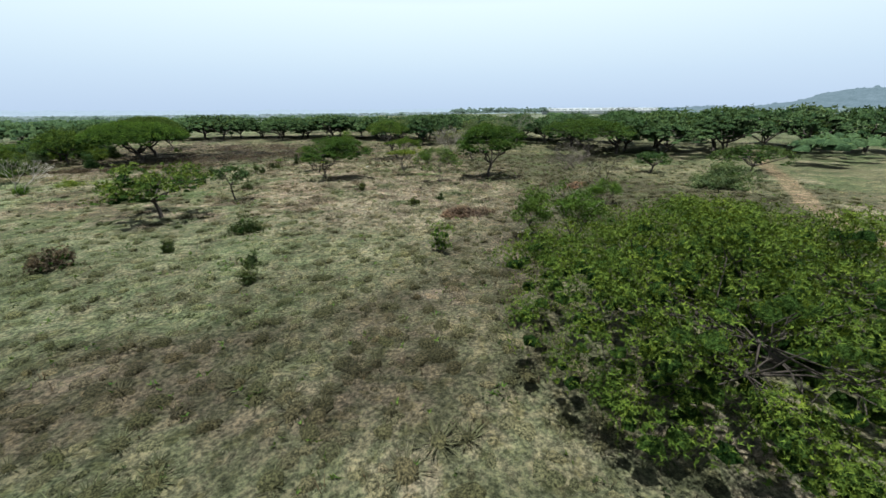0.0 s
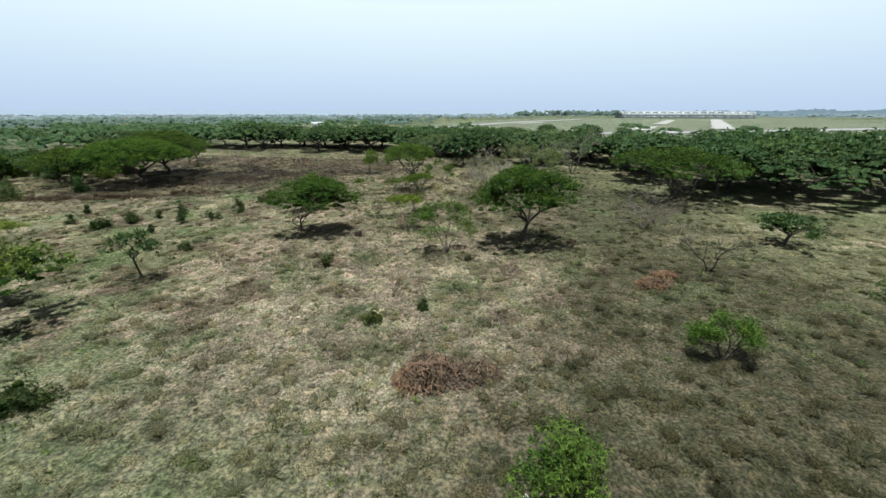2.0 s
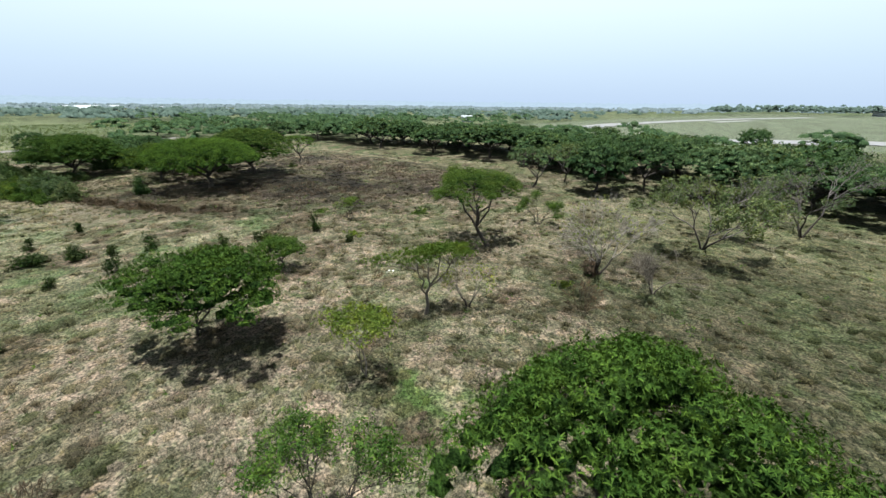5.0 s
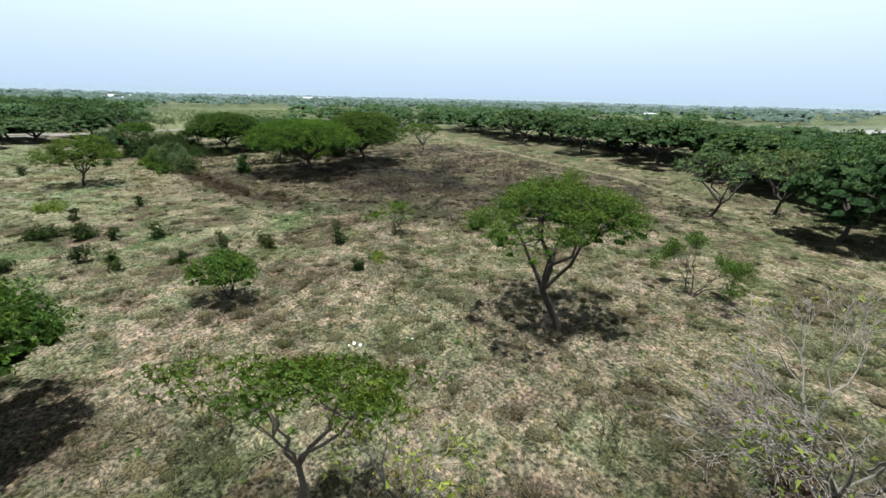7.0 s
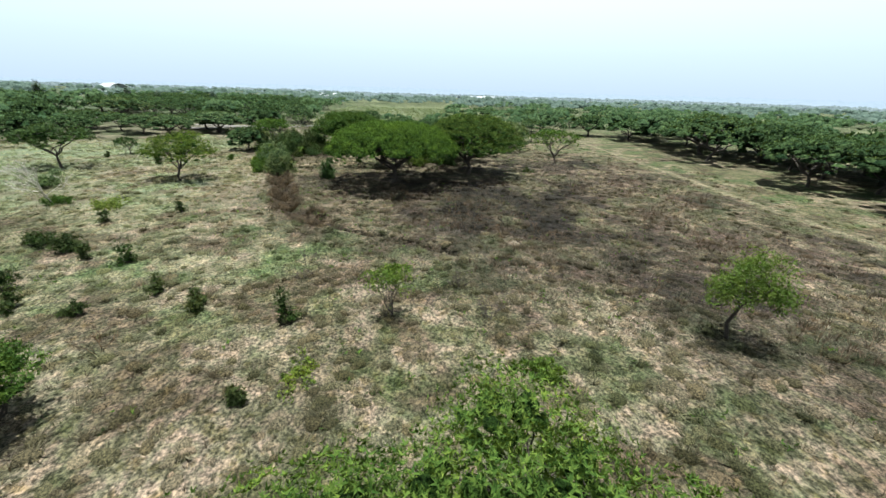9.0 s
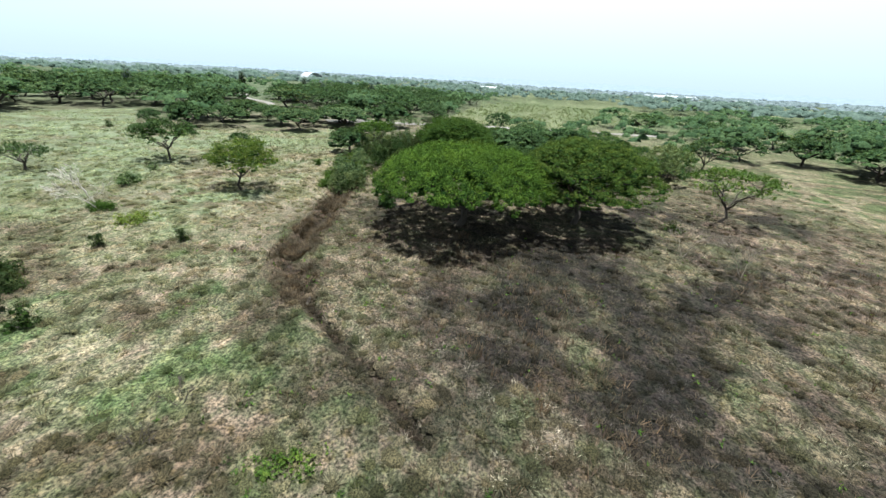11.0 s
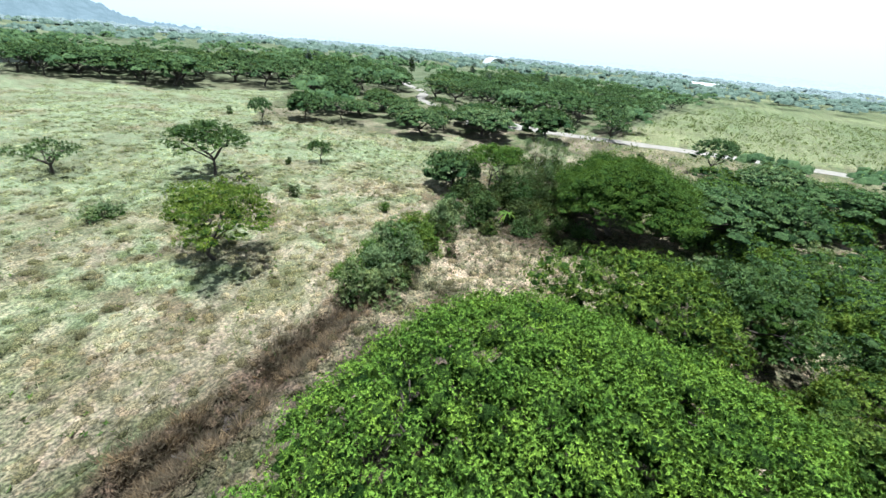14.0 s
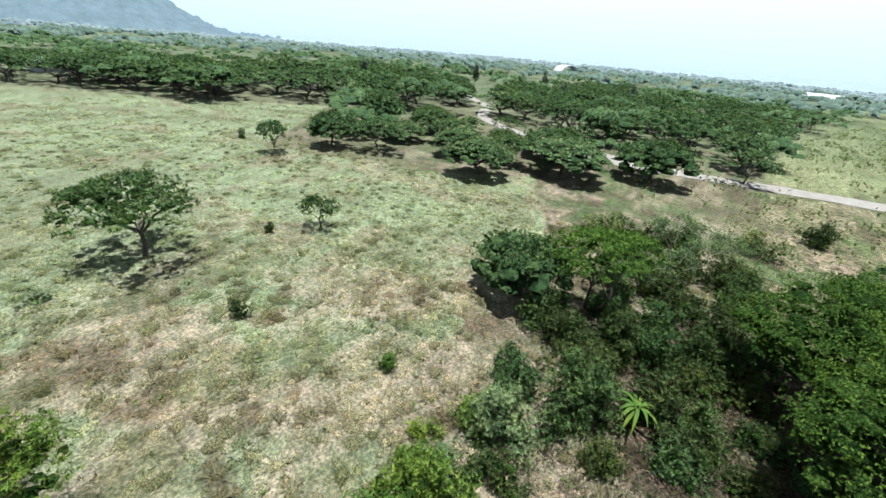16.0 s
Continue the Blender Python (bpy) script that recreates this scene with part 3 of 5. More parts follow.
def bare_tree(name, rng, h, w, label, mat=None, stems=3, depth=4, r=0.12, category="tree", leaves=None, leaf_count=0, leaf=0.2, stem_mat=None):
    """A leafless tree or dead bush: stems that fork again and again; with a few leaves if leaves names a material."""
    ob = new(name)
    ob.empty_display_size = 0.3
    tagged(ob, label, category)
    tips = []

    def grow(stem, t, a, d, far, rad, left):
        b = a + d * far
        (t if left < depth else stem).bent(rng, a, b, rad, rad * 0.62, 0.07, 2)
        if left == 0:
            tips.append(b)
            return
        for _ in range(2 if rng.rand() < 0.6 else 3):
            q = d + rng.normal(0, 0.42, 3) * (1, 1, 0.55) + (0, 0, 0.08)
            q[:2] += 0.22 * b[:2] / (np.linalg.norm(b[:2]) + 0.6) * w / h
            q /= np.linalg.norm(q)
            grow(stem, t, b, q, far * rng.uniform(0.62, 0.85), max(rad * 0.62, 0.02), left - 1)

    for s in range(stems):
        a = rng.uniform(0, 6.28)
        tilt = (0.15 if stems == 1 else rng.uniform(0.25, 0.75)) * w / h
        d = np.array([math.cos(a) * tilt, math.sin(a) * tilt, 1.0])
        stem, t = Limbs(5), Limbs(3)
        grow(stem, t, np.array([0.12 * math.cos(a) * (stems > 1), 0.12 * math.sin(a) * (stems > 1), -0.1]), d / np.linalg.norm(d), h * 0.34 * rng.uniform(0.8, 1.1), r, depth)
        part("stem" if stems > 1 else "trunk", stem.mesh("stem"), stem_mat or mat or M_DEAD, ob, smooth=True)
        part("branch_frame", t.mesh("branch_frame"), mat or M_DEAD, ob)
    if leaves is not None:
        tips = np.array(tips)
        high = tips[tips[:, 2] > np.quantile(tips[:, 2], 0.35)] if leaf_count < 1000 else tips
        c = high[rng.randint(0, len(high), leaf_count)] + rng.normal(0, 0.28, (leaf_count, 3))
        part("foliage", leaf_mesh("foliage", rng, (c, rng.normal(0, 0.6, c.shape)), leaf, 0.3), leaves, ob)
    return ob


def shrub(name, rng, h, w, mat, label, count=22, per=22, leaf=0.16, category="shrub", flat=0.8):
    """A leafy bush: short stems and several uneven lobes of leafy tufts down to the ground."""
    ob = new(name)
    ob.empty_display_size = 0.3
    tagged(ob, label, category)
    lobes = 3 if w < 3 else 7
    pad = 0.2 * min(w, h) if w < 3 else 0.62
    la = rng.uniform(0, 6.28, lobes)
    lr = rng.uniform(0.1, 0.85, lobes) * w / 2
    lw, lh = rng.uniform(0.25, 0.65, lobes) * w, h * rng.uniform(0.35, 1.0, lobes)
    lh[0], lr[0] = h, 0.1 * w
    pick = rng.randint(0, lobes, count)
    ang, r = rng.uniform(0, 6.28, count), np.sqrt(rng.rand(count))
    z = pad * 0.3 + (lh[pick] - pad * 0.6) * np.sqrt(np.clip(1.02 - r**2, 0, 1)) * np.where(rng.rand(count) < 0.6, rng.uniform(0.8, 1, count), rng.uniform(0.1, 0.8, count))
    half = np.maximum(lw[pick] / 2 - pad * 0.4, 0.1)
    c = np.stack([lr[pick] * np.cos(la[pick]) + r * np.cos(ang) * half, lr[pick] * np.sin(la[pick]) + r * np.sin(ang) * half, z], 1)
    t = Limbs(5)
    for i in range(min(9, count)):
        t.bent(rng, (0.1 * rng.normal(), 0.1 * rng.normal(), -0.1), c[i], 0.05, 0.015, 0.1, 3)
    part("stem_cluster", t.mesh("stem_cluster"), M_BARK, ob)
    wide = pad * rng.uniform(0.35, 1.7, count)
    # larger bushes get dark green domes inside, in place of inner shade
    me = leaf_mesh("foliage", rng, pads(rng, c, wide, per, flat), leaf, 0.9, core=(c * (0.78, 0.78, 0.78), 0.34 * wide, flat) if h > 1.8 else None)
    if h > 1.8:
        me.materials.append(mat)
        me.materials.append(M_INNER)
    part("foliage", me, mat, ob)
    return ob


def weed_patch(rng, w, d, mat, label):
    """Low broad-leaved weeds that cover an uneven patch of ground, thin at its edge."""
    ob = new("weed_patch")
    ob.empty_display_size = 0.3
    tagged(ob, label, "weeds")
    n = int(6 * w * d)
    r, a = rng.rand(n) ** 0.6, rng.uniform(0, 6.28, n)
    edge = 1 + 0.3 * np.sin(2 * a + rng.uniform(0, 6)) + 0.25 * np.sin(5 * a + rng.uniform(0, 6))
    c = np.stack([r * edge * np.cos(a) * w / 2, r * edge * np.sin(a) * d / 2, 0.08 + 0.45 * rng.rand(n) * (1 - r)], 1)
    part("foliage", leaf_mesh("foliage", rng, pads(rng, c, rng.uniform(0.2, 0.5, n), 42, 0.7), 0.085, long=1.9), mat, ob)
    t = Limbs(4)
    for i in range(14):
        t.bent(rng, c[i] * (1, 1, 0) - (0, 0, 0.05), c[i] + (0, 0, 0.1), 0.012, 0.005, 0.1, 2)
    part("stem_cluster", t.mesh("stem_cluster"), M_BARK, ob)
    return ob


def stalk_heap(name, rng, w, h, mat, label, count=900, long=1.3, category="brush heap"):
    """A heap of dry stalks lying across one another."""
    ob = new(name)
    ob.empty_display_size = 0.3
    tagged(ob, label, category)
    lobe = rng.randint(0, 5, count)
    mid = np.stack([rng.uniform(-0.28, 0.28, 5) * w, rng.uniform(-0.14, 0.14, 5) * w], 1)[lobe]
    r, a = np.sqrt(rng.rand(count)), rng.uniform(0, 6.28, count)
    size = rng.uniform(0.18, 0.3, 5)[lobe] * w
    c = np.stack([mid[:, 0] + r * np.cos(a) * size, mid[:, 1] + r * np.sin(a) * size * 0.8, h * rng.uniform(0.5, 1.0, 5)[lobe] * (1 - r**1.6) * rng.uniform(0.25, 1, count) + 0.08], 1)
    d = rng.normal(0, 1, (count, 3)) * (1, 1, 0.55)
    d /= np.linalg.norm(d, axis=1)[:, None]
    s = np.cross(d, (0, 0, 1.0)) + rng.normal(0, 0.2, (count, 3))
    s /= np.linalg.norm(s, axis=1)[:, None]
    k = long * rng.uniform(0.4, 1.2, (count, 1))
    sag = np.array([0, 0, 1.0]) * k * 0.16
    q = np.stack([c - d * k / 2 - sag, c + s * 0.028 * long**0.8, c + d * k / 2 - sag, c - s * 0.028 * long**0.8], 1)
    for n in range(5):
        own = q[lobe == n].reshape(-1, 3)
        part("brush", mesh_of("brush", own, np.arange(len(own)).reshape(-1, 4)), mat, ob)
    return ob


def strap_plant(name, rng, h, label):
    """A banana-like plant: short stem and long arching leaves, each a mesh of its own."""
    ob = new(name)
    ob.empty_display_size = 0.3
    tagged(ob, label, "plant")
    t = Limbs(7)
    t.tube([(0, 0, -0.1), (0.05, 0, h * 0.25), (0.08, 0.04, h * 0.5)], [0.16, 0.13, 0.07])
    part("stem", t.mesh("stem"), M_GREY, ob)
    for i in range(14):
        a, rise = i * 2.4 + rng.normal(0, 0.2), rng.uniform(0.35, 1.0)
        long, wide = h * rng.uniform(0.5, 0.75), 0.13
        out, side = np.array([math.cos(a), math.sin(a), 0]), np.array([-math.sin(a), math.cos(a), 0])
        v, fc = [], []
        for j in range(7):
            u = j / 6
            p = np.array([0.05, 0, h * 0.45]) + out * long * (u * (1.15 - 0.5 * rise)) + np.array([0, 0, long * (rise * u - 0.95 * u * u)])
            b = wide * math.sin(math.pi * min(1, 0.12 + 0.88 * u)) + 0.015
            v += [p - side * b, p + np.array([0, 0, -0.05]), p + side * b]
            if j:
                o = 3 * j
                fc += [(o - 3, o - 2, o + 1, o), (o - 2, o - 1, o + 2, o + 1)]
        part("leaf", mesh_of("leaf", v, fc), M_FEATHER, ob)
    return ob


# ---- ground ----
def graded(lo, hi, step, far):
    inner = np.arange(lo, hi + step / 2, step)
    out, s = [], step
    while sum(out) < far:
        s *= 1.1
        out.append(s)
    out = np.cumsum(out)
    return np.concatenate([lo - out[::-1], inner, hi + out])


gx, gy = graded(-170, 75, 0.75, 4600), graded(-12, 225, 0.75, 4600)
GX, GY = np.meshgrid(gx, gy)
idx = np.arange(GX.size).reshape(GX.shape)
quads = np.stack([idx[:-1, :-1], idx[:-1, 1:], idx[1:, 1:], idx[1:, :-1]], -1).reshape(-1, 4)
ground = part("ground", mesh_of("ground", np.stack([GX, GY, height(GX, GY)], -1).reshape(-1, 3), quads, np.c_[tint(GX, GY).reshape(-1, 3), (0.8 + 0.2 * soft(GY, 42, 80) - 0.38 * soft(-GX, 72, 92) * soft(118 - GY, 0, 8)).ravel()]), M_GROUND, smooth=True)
tagged(ground, "dry tufted pasture with green, straw and scorched brown patches", "ground", kind="structure")


def grass(name, label, rng, x, y, tall, wide, blades, mat, gain=1.0):
    """Tufts of grass at the given places, each of a few bent blades that fan out."""
    n = len(x)
    z = height(x, y)
    tone = tint(x, y) * gain * rng.uniform(0.75, 1.35, (n, 1))
    h, w = tall * rng.uniform(0.5, 1.4, n), wide * rng.uniform(0.6, 1.3, n)
    base = np.repeat(np.stack([x, y, z - 0.03], 1), blades, 0)
    m = n * blades
    a = rng.uniform(0, 6.28, m)
    out = np.stack([np.cos(a), np.sin(a), np.zeros(m)], 1)
    side = np.stack([-np.sin(a), np.cos(a), np.zeros(m)], 1)
    hh, ww = np.repeat(h, blades)[:, None], np.repeat(w, blades)[:, None]
    foot = base + out * ww * rng.uniform(0.0, 0.5, (m, 1))
    tip = foot + out * ww * rng.uniform(0.2, 0.9, (m, 1)) + np.array([0, 0, 1.0]) * hh * rng.uniform(0.5, 1.1, (m, 1))
    b = 0.026 * ww + 0.011
    v = np.stack([foot - side * b, foot + side * b, tip], 1).reshape(-1, 3)
    ob = part(name, mesh_of(name, v, np.arange(3 * m).reshape(-1, 3), np.repeat(tone, 3 * blades, 0)), mat)
    return tagged(ob, label, "grass", kind="stuff")


rg = np.random.RandomState(3)
# tufts stand denser where the path runs near, thinner on trampled and scorched ground
WAY = [(-7, 0), (1, 22), (9, 55), (11, 80), (5, 110), (-9, 130), (-38, 146), (-66, 145), (-90, 134), (-112, 116), (-135, 92)]
AHEAD = [(-12, 22), (-4, 45), (2, 75), (-6, 105), (-28, 128), (-55, 138), (-82, 128), (-108, 108), (-128, 92)]
CANOPY = [(-92.5, 139, 11), (-99.5, 158.5, 10), (11.2, 17.5, 8)]


def spread(n, reach, seed, lo, hi):
    x, y = rg.uniform(-170, 75, n), rg.uniform(-12, 225, n)
    k = np.exp(-np.minimum(line_far(x, y, WAY), line_far(x, y, AHEAD)) / reach) * soft(fbm(x, y, 3.2, seed, 3), lo, hi)
    ok = rg.rand(n) < k
    ok &= (line_far(x, y, TRACK_E) > 1.6) & (line_far(x, y, TRACK_N) > 1.2)
    for cx, cy, r in CANOPY:
        ok &= np.hypot(x - cx, y - cy) > r
    return x[ok], y[ok]


def mounds(name, label, rng, x, y, wide, tall, gain=1.0, lean=(1.0, 1.0, 1.0)):
    """Low uneven mounds of matted grass, each its own island, steep at the foot and rounded on top."""
    n, k = len(x), 7
    w, h = wide * rng.uniform(0.45, 1.35, n), tall * rng.uniform(0.5, 1.4, n)
    a = np.arange(k) * 2 * math.pi / k + rng.uniform(0, 6.28, (n, 1))
    long, turn = rng.uniform(0.7, 1.4, (n, 1)), rng.uniform(0, 6.28, (n, 1))
    v = np.zeros((n, 2 * k + 1, 3))
    for ring, (r, z) in enumerate(((0.5, -0.35), (0.36, 0.72))):
        j = rng.uniform(0.72, 1.28, (n, k)) * r
        ex, ey = np.cos(a) * j * long, np.sin(a) * j / long
        v[:, ring * k : ring * k + k, 0] = (ex * np.cos(turn) - ey * np.sin(turn)) * w[:, None]
        v[:, ring * k : ring * k + k, 1] = (ex * np.sin(turn) + ey * np.cos(turn)) * w[:, None]
        v[:, ring * k : ring * k + k, 2] = z * h[:, None] * rng.uniform(0.7, 1.3, (n, k))
    v[:, 2 * k, 2] = h * rng.uniform(0.85, 1.15, n)
    v[:, 2 * k, :2] = rng.normal(0, 0.08, (n, 2)) * w[:, None]
    v += np.stack([x, y, height(x, y)], 1)[:, None, :]
    f = []
    for i in range(k):
        j = (i + 1) % k
        f += [(i, j, k + j), (i, k + j, k + i), (k + i, k + j, 2 * k)]
    fc = (np.arange(n)[:, None, None] * (2 * k + 1) + np.array(f)).reshape(-1, 3)
    tone = np.clip(tint(x, y) * gain * rng.uniform(0.8, 1.3, (n, 1)) * lean, 0.005, 0.9)
    ob = part(name, mesh_of(name, v.reshape(-1, 3), fc, np.repeat(tone, 2 * k + 1, 0)), M_TUSSOCK, smooth=True)
    return tagged(ob, label, "grass", kind="stuff")


px, py = spread(260000, 36.0, 61, 0.30, 0.62)
grass("pasture_grass", "short dry pasture grass in uneven tufts", rg, px, py, 0.15, 0.34, 5, M_BLADE, 1.0)
px, py = spread(42000, 60.0, 81, 0.26, 0.66)
mounds("tussock_mounds", "low matted tussocks of dry olive grass", rg, px, py, 0.9, 0.17, 1.05, (1.0, 1.0, 0.92))
px, py = spread(15000, 70.0, 85, 0.24, 0.58)
mounds("hummocks", "broad hummocks of matted olive grass", rg, px, py, 1.15, 0.27, 0.72, (0.98, 1.0, 0.80))
grass("tussock_grass", "upright olive tussocks of coarse grass", rg, px, py, 0.42, 1.05, 46, M_OLIVE_BLADE, 0.70)
# tussocks of the west pasture, further from the path
px, py = rg.uniform(-190, -70, 30000), rg.uniform(-60, 112, 30000)
keep = within(px, py, PASTURE_W) & (rg.rand(30000) < 0.85 * soft(-px, 68, 82) * soft(fbm(px, py, 3.6, 83, 3), 0.36, 0.68))
grass("pasture_tussocks", "small olive tussocks in the pale pasture", rg, px[keep][::2], py[keep][::2], 0.36, 0.62, 18, M_OLIVE_BLADE, 0.78)
mounds("pasture_mounds", "low olive and brown tussocks in the pale pasture", rg, px[keep], py[keep], 0.72, 0.18, 1.05, (1.0, 1.0, 0.88))


# dry brush matted in places along the ditch, and low green weeds in the turf
k = rg.rand(7000) * 7.0
i = k.astype(int)
ends = np.array(DITCH, float)
bx, by = (ends[i] + (ends[i + 1] - ends[i]) * (k - i)[:, None]).T + rg.normal(0, 1.05, (2, 7000))
keep = (rg.rand(7000) < soft(fbm(bx, by, 4.5, 33), 0.34, 0.52)) & (bx < -64)
grass("dry_scrub", "matted dry brown scrub along the ditch", rg, bx[keep], by[keep], 0.75, 0.9, 9, M_DRY)
# scorched stalks left standing in the burnt field
sx, sy = rg.uniform(-130, -20, 50000), rg.uniform(116, 218, 50000)
keep = within(sx, sy, BURN) & (rg.rand(50000) < np.exp(-line_far(sx, sy, WAY) / 40) * soft(fbm(sx, sy, 6, 35), 0.40, 0.60))
grass("scorched_stalks", "scorched dark stalks and dry straw in the burnt field", rg, sx[keep], sy[keep], 0.36, 0.6, 7, M_SCORCH)
sx, sy = rg.uniform(-130, -20, 30000), rg.uniform(116, 218, 30000)
keep = within(sx, sy, BURN) & (rg.rand(30000) < np.exp(-line_far(sx, sy, WAY) / 30) * soft(fbm(sx, sy, 2.6, 43, 3), 0.50, 0.66))
grass("straw_tufts", "pale straw tufts left in the scorched field", rg, sx[keep], sy[keep], 0.26, 0.6, 9, M_BLADE, 2.3)
# reddish dry brush in loose thickets over the scorched field
sx, sy = rg.uniform(-90, -14, 9000), rg.uniform(136, 206, 9000)
keep = within(sx, sy, BURN) & (rg.rand(9000) < 0.55 * soft(fbm(sx, sy, 9, 45), 0.50, 0.62))
grass("dry_brush", "thin reddish-brown dry brush in the scorched field", rg, sx[keep], sy[keep], 0.85, 0.8, 9, M_DRY)
# straw hummocks before the round-headed tree
sx, sy = rg.uniform(-30, 14, 9000), rg.uniform(48, 100, 9000)
keep = rg.rand(9000) < (1 - soft(np.hypot((sx + 8) / 20, (sy - 72) / 24), 0.6, 1.1)) * soft(fbm(sx, sy, 1.8, 37, 3), 0.42, 0.6)
grass("straw_hummocks", "pale straw hummocks of dry grass", rg, sx[keep], sy[keep], 0.30, 0.6, 12, M_BLADE, 1.1)
mounds("straw_mounds", "rounded mounds of pale dry straw", rg, sx[keep], sy[keep], 0.75, 0.24, 1.05)
# tussocks on the trampled ground by the ditch's end
sx, sy = rg.uniform(-138, -108, 1500), rg.uniform(112, 136, 1500)
keep = (np.hypot((sx + 124) / 12, (sy - 123) / 12) < 1.1) & (rg.rand(1500) < 0.32)
grass("clearing_tussocks", "olive and brown tussocks on pale trampled soil", rg, sx[keep], sy[keep], 0.50, 0.85, 34, M_OLIVE_BLADE, 0.50)
# dark leafy tufts on the trampled ground and in the pastures
sx, sy = np.r_[rg.uniform(-136, -112, 900), rg.uniform(-150, 40, 6000)], np.r_[rg.uniform(112, 134, 900), rg.uniform(10, 140, 6000)]
bare = np.hypot((sx + 124) / 10, (sy - 123) / 11) < 1.1
keep = (bare | ~within(sx, sy, BURN)) & (rg.rand(6900) < np.where(bare, 0.3, np.exp(-line_far(sx, sy, AHEAD) / 40) * soft(fbm(sx, sy, 9, 39), 0.45, 0.62)))
tc = np.stack([sx[keep], sy[keep], height(sx[keep], sy[keep]) + 0.08], 1)
tufts = part("leafy_tufts", leaf_mesh("leafy_tufts", rg, pads(rg, tc, rg.uniform(0.15, 0.5, len(tc)), 30, 0.8), 0.06), M_SHRUB)
tagged(tufts, "dark leafy tufts scattered over dry ground", "weeds", kind="stuff")
wx, wy = spread(16000, 45.0, 131, 0.50, 0.62)
wc = np.stack([wx, wy, height(wx, wy) + 0.05], 1)
weeds = part("low_weeds", leaf_mesh("low_weeds", rg, pads(rg, wc, rg.uniform(0.2, 0.6, len(wx)), 12, 0.5), 0.1), M_FEATHER)
tagged(weeds, "low green weeds scattered in the turf", "weeds", kind="stuff")
wx, wy = spread(30000, 50.0, 151, 0.48, 0.62)
grass("dry_weeds", "dry brown weeds scattered in the turf", rg, wx, wy, 0.5, 0.5, 8, M_DRY)


# ---- trees near the path ----
def R(n):
    return np.random.RandomState(n)


# the broad tree that the flight starts over
put(spreading_tree("broad_tree", R(1), 10.4, 25.6, M_LOW_CROWN, "broad low tree with bright yellow-green leaves and open boughs", boughs=True, bottom=0.14, pad=1.3, offset=(-0.6, 0.2), core_size=0.34, count=330, per=660, leaf=0.058, inner=160, trunk_r=0.42, stems=3, limbs=70, fork=0.14, flat=0.7, fullness=0.68, lobes=0.06, below=0.45), 11.6, 17.5)
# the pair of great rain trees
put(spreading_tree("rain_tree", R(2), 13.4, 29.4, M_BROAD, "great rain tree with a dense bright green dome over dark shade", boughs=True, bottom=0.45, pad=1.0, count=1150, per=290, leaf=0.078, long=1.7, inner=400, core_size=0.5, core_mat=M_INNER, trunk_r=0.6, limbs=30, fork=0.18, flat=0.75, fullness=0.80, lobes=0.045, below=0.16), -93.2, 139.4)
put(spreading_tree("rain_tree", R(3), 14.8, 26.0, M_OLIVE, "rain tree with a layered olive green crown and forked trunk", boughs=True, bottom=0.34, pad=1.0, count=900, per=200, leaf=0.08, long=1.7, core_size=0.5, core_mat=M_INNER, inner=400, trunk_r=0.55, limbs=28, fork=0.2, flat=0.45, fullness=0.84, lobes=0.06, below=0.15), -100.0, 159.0)

